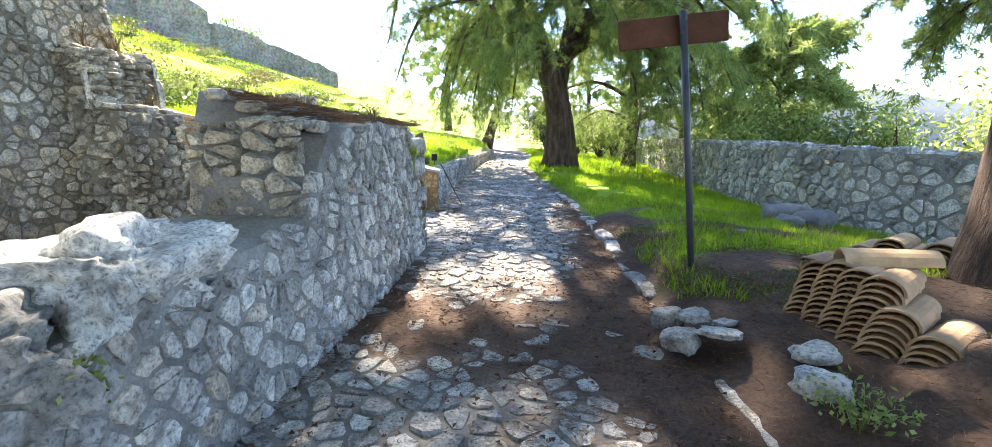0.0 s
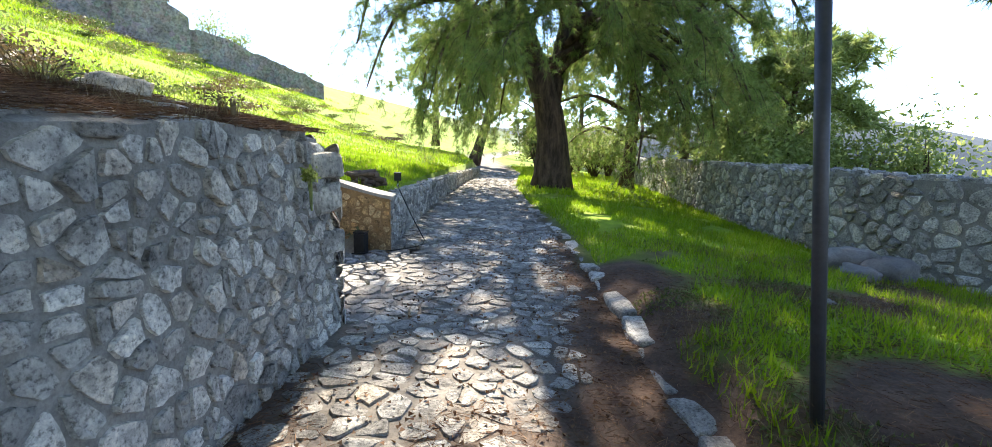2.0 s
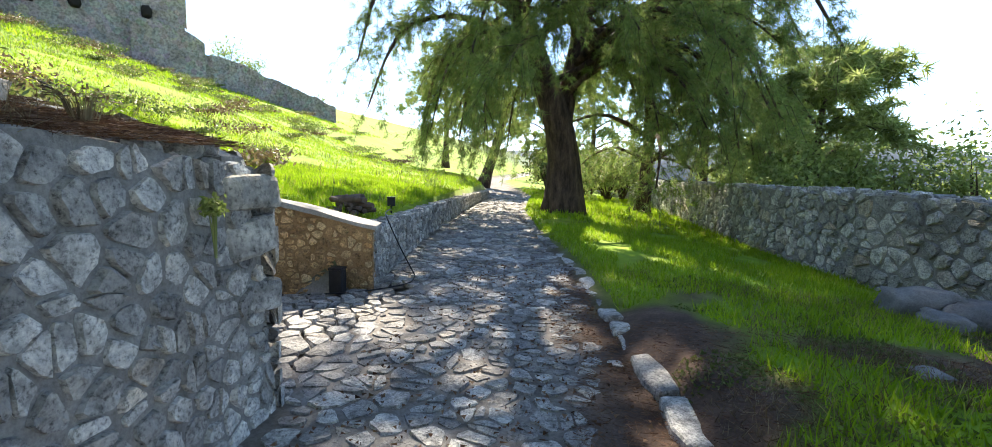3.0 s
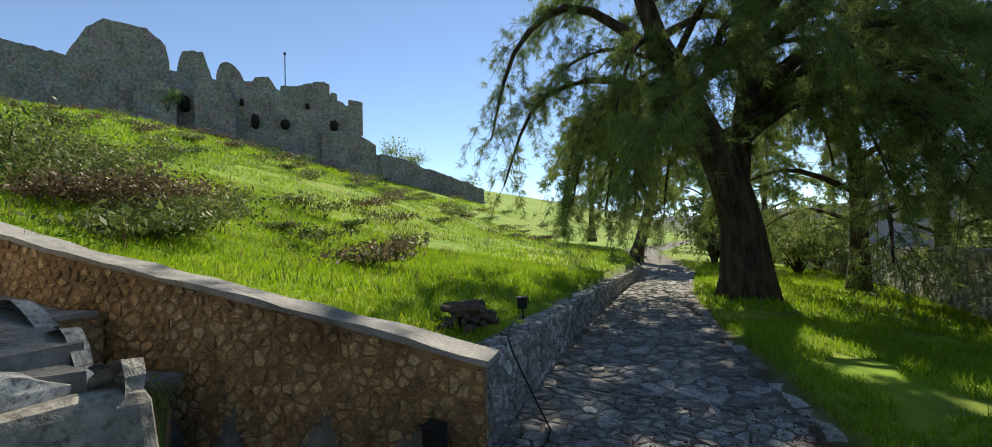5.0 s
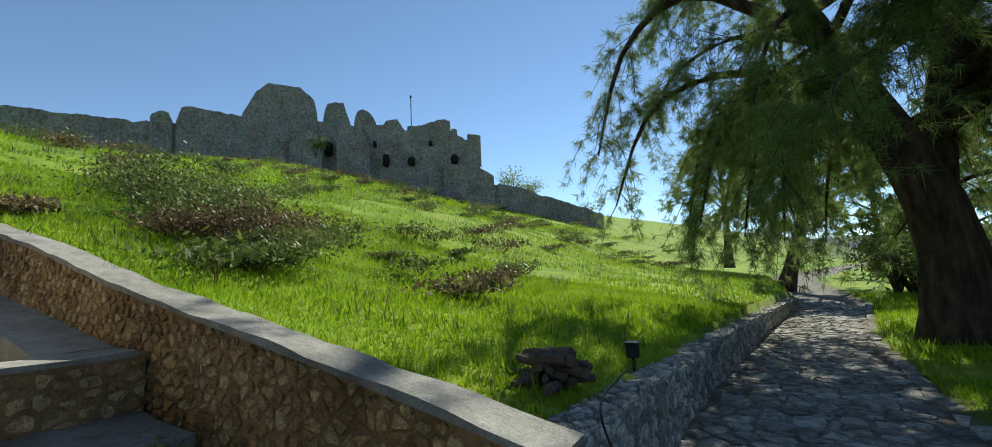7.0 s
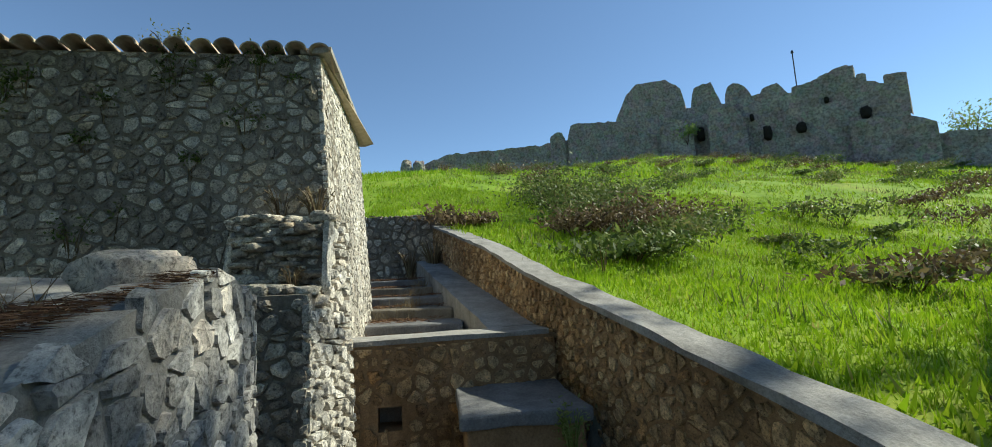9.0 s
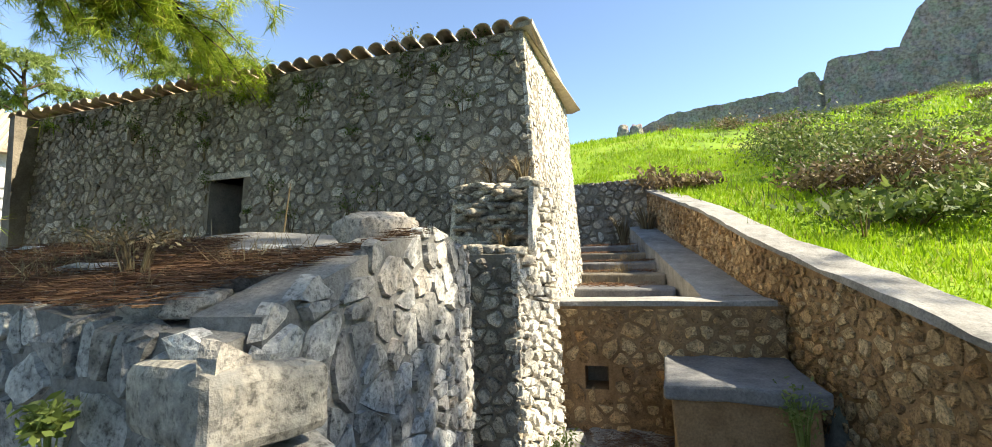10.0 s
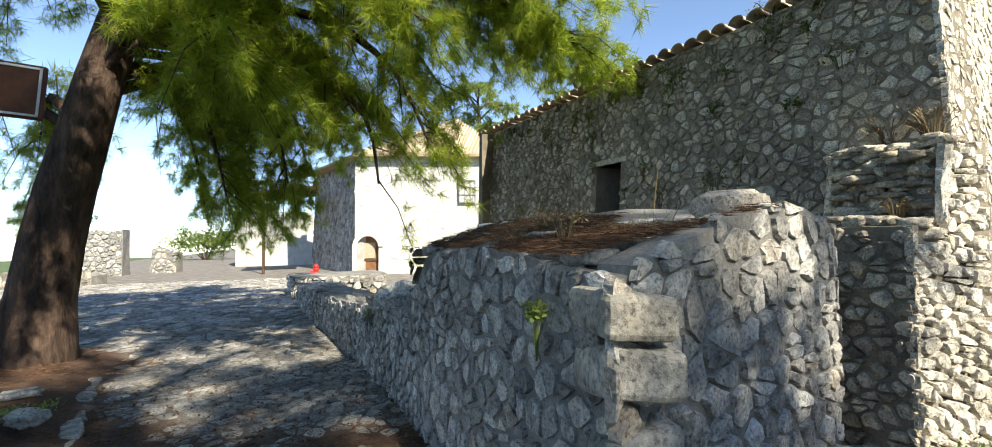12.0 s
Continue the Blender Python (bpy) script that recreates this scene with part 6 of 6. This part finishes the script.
for k, (x, y, z, s, rz) in enumerate([(0.76, 2.95, 0.42, (0.2, 0.18, 0.05), 20), (0.86, 2.72, 0.41, (0.24, 0.18, 0.045), -25), (0.93, 2.9, 0.40, (0.15, 0.11, 0.04), 35), (0.62, 3.02, 0.36, (0.2, 0.16, 0.14), 10), (0.66, 2.78, 0.32, (0.2, 0.2, 0.12), 60),
                                      (1.22, 2.42, 0.46, (0.19, 0.17, 0.08), 15), (1.09, 2.08, 0.47, (0.21, 0.17, 0.11), -20), (1.85, 5.9, 0.32, (0.45, 0.3, 0.18), 10), (1.5, 1.2, 0.42, (0.3, 0.16, 0.08), 30)]):
    ob = new("field_stone", rock_mesh("field_stone", s, M_STONE if k in (3, 4) else M_SLATE if k == 7 else M_BIGSTONE, 240 + k, 0.36, 0.42))
    ob.matrix_world = pose(x, y, z, rt.uniform(-8, 8), rt.uniform(-8, 8), rz)
    tagged(ob, "pale loose limestone slab on the soil" if k not in (3, 4, 7) else "dark rough stone in the soil", "stone", group="loose stones")
for k, (x, y, s) in enumerate([(3.45, 8.3, (0.75, 0.6, 0.4)), (3.75, 8.0, (0.6, 0.5, 0.35)), (3.3, 7.75, (0.4, 0.35, 0.2))]):
    ob = new("boulder", rock_mesh("boulder", s, M_SLATE, 260 + k, 0.3))
    ob.matrix_world = pose(x, y, ground_z(x, y) + s[2] * 0.25, 0, 0, 40 * k)
    tagged(ob, "dark boulder in the grass below the boundary wall", "boulder", group="boulders")

# pile of dead branches on the grass
pile = thing("log_pile", "pile of cut dead branches on the grass", "logs", (-3.1, 8.62, ground_z(-3.1, 8.62)))
rl = random.Random(92)
for k in range(44):
    a = rl.gauss(2.75, 0.55)
    L = rl.uniform(0.22, 0.46)
    r = rl.uniform(0.02, 0.042)
    c = Vector((rl.gauss(0, 0.11), rl.gauss(0, 0.10), 0.02 + 0.0045 * k))
    d = Vector((math.cos(a), math.sin(a), rl.gauss(0, 0.12))) * L / 2
    part("log", mesh("log", *tube(bend([c - d, c + Vector((0, 0, rl.gauss(0, 0.008))), c + d], 4), [r, r * 1.05, r, r * 0.9, r * 0.8], 7, rl, 0.1), M_LOG), pile)


def floodlight(at, turn, label):
    ob = thing("floodlight", label, "lamp", at, group="garden lamps")
    part("body", box_mesh("body", (-0.06, -0.05, 0.06), (0.06, 0.05, 0.2), M_BLACK, 0.012), ob)
    part("bracket", box_mesh("bracket", (-0.015, -0.015, -0.1), (0.015, 0.015, 0.07), M_BLACK, 0.003), ob)
    part("visor", box_mesh("visor", (-0.065, -0.085, 0.19), (0.065, 0.05, 0.205), M_BLACK, 0.003), ob)
    ob.rotation_euler = (0, 0, radians(turn))


floodlight((-2.98, 9.75, 0.90), 20, "small black floodlight on the grass above the low wall")
box = thing("junction_box", "black plastic cable box at the foot of the wall", "box", (-2.52, 7.22, 0.25))
part("body", box_mesh("body", (-0.07, -0.06, 0), (0.07, 0.06, 0.25), M_BLACK, 0.012), box)
part("lid", box_mesh("lid", (-0.075, -0.065, 0.25), (0.075, 0.065, 0.275), M_BLACK, 0.008), box)
cable = thing("cable", "black cable lying on the paving and up the wall", "cable", (0, 0, 0))
for pts in ([(-4.3, 6.55, 0.235), (-3.4, 6.92, 0.24), (-2.55, 7.12, 0.27), (-2.15, 7.25, 0.30), (-1.9, 7.6, 0.305), (-1.95, 7.95, 0.31)], [(-1.95, 7.95, 0.31), (-2.12, 7.95, 0.62), (-2.27, 7.95, 0.93), (-2.45, 8.3, 1.0), (-2.8, 9.3, 0.95)],
            [(-2.3, 2.9, 0.24), (-3.2, 3.4, 0.24), (-4.4, 3.2, 0.24), (-5.0, 2.0, 0.25)]):
    part("cord", mesh("cord", *tube(bend(pts, 18), [0.008] * 19, 6), M_BLACK, True), cable)

# ---- kerb ----
kerb = thing("kerb", "worn stone kerb along the paved walk", "kerb", kind="structure")
rk = random.Random(93)
K_LEN, K_AT = polyline([(x, y) for y, x in KERB if y > -1 and y < 30])
u = 0.0
while u < K_LEN - 0.6:
    L = rk.uniform(0.3, 0.62)
    p, nr = K_AT(u + L / 2)
    if p.y > -0.4 and not (2.75 < p.y < 3.15):
        zk = path_z(p.y)
        near = p.y < 16
        h = rk.uniform(0.0, 0.04) + (0.03 if p.y < 6 else 0.01)
        ob = part("kerb_stone", box_mesh("kerb_stone", (-L / 2 + 0.008, -0.075, -0.1), (L / 2 - 0.008, 0.075, h), M_COBBLE, 0.022, 2, 0.045, u), kerb)
        ob.matrix_local = pose(p.x + 0.05, p.y, zk, rk.uniform(-4, 4), rk.uniform(-2, 2), math.degrees(math.atan2(nr.x, -nr.y)) + rk.uniform(-3, 3))
    u += L

# ---- paving ----
pavement = thing("pavement", "irregular limestone paving of the walk and plaza", "pavement", kind="structure")
rp = random.Random(94)


def on_path(x, y):
    if y > 7.5:
        left = interp(y, LEFT) + 0.02
    elif y > 5.0:
        left = -3.0 if y < 7.0 else -2.4
        if y > terrace_y(x) - 0.05:
            return False
    else:
        left = -1.6 if y > 1 else interp(y, [(-6, -0.6), (-3.5, -0.85), (-1, -1.15), (1.6, -1.44)])
    right = interp(y, KERB) - 0.05 if y > -1.5 else 9.0
    return left < x < right


dirt = lambda x, y: 0.026 * soil_on_path(x, y) if y > -1.5 else 0.0


paving = lambda u, v, d: Vector((u, v, path_z(v) + 0.012 * noise.noise(Vector((u * 1.1, v * 1.1, 0))) + d))
lay_stones(pavement, paving, -3.0, 1.5, 0.9, 9.0, 0.135, M_COBBLE, rp, keep=on_path, gap=0.010, proud=0.012, near=lambda u, v: v < 5.0, limit=300, name="paving_stone", sink=dirt, aspect=1.35, drop=0.22)
lay_stones(pavement, paving, -5.5, 0.3, 9.0, 27.0, 0.2, M_COBBLE, rp, keep=on_path, gap=0.012, proud=0.016, name="paving_stone", sink=dirt, aspect=1.3)
lay_stones(pavement, paving, -1.7, 2.0, -2.0, 0.9, 0.17, M_COBBLE, rp, keep=on_path, gap=0.009, proud=0.013, name="paving_stone", sink=dirt, aspect=1.3)
lay_stones(pavement, paving, -1.2, 9.0, -16.0, -2.0, 0.27, M_COBBLE, rp, keep=on_path, gap=0.014, proud=0.016, name="paving_stone", aspect=1.3)
court = thing("court_floor", "pale stone slabs of the court beside the house", "pavement", kind="structure")
lay_stones(court, lambda u, v, d: Vector((u, v, 0.2 + d)), -5.3, -1.7, 2.2, 7.2, 0.34, M_BIGSTONE, rp, keep=lambda x, y: y < terrace_y(x) - 0.1 and (y > 5.1 or x < -2.4) and not (x > -3.05 and y < 5.05 and y > 2.5) and not (x < -4.2 and y < 4.8), gap=0.012, proud=0.012, near=lambda u, v: True, limit=140, name="slab")
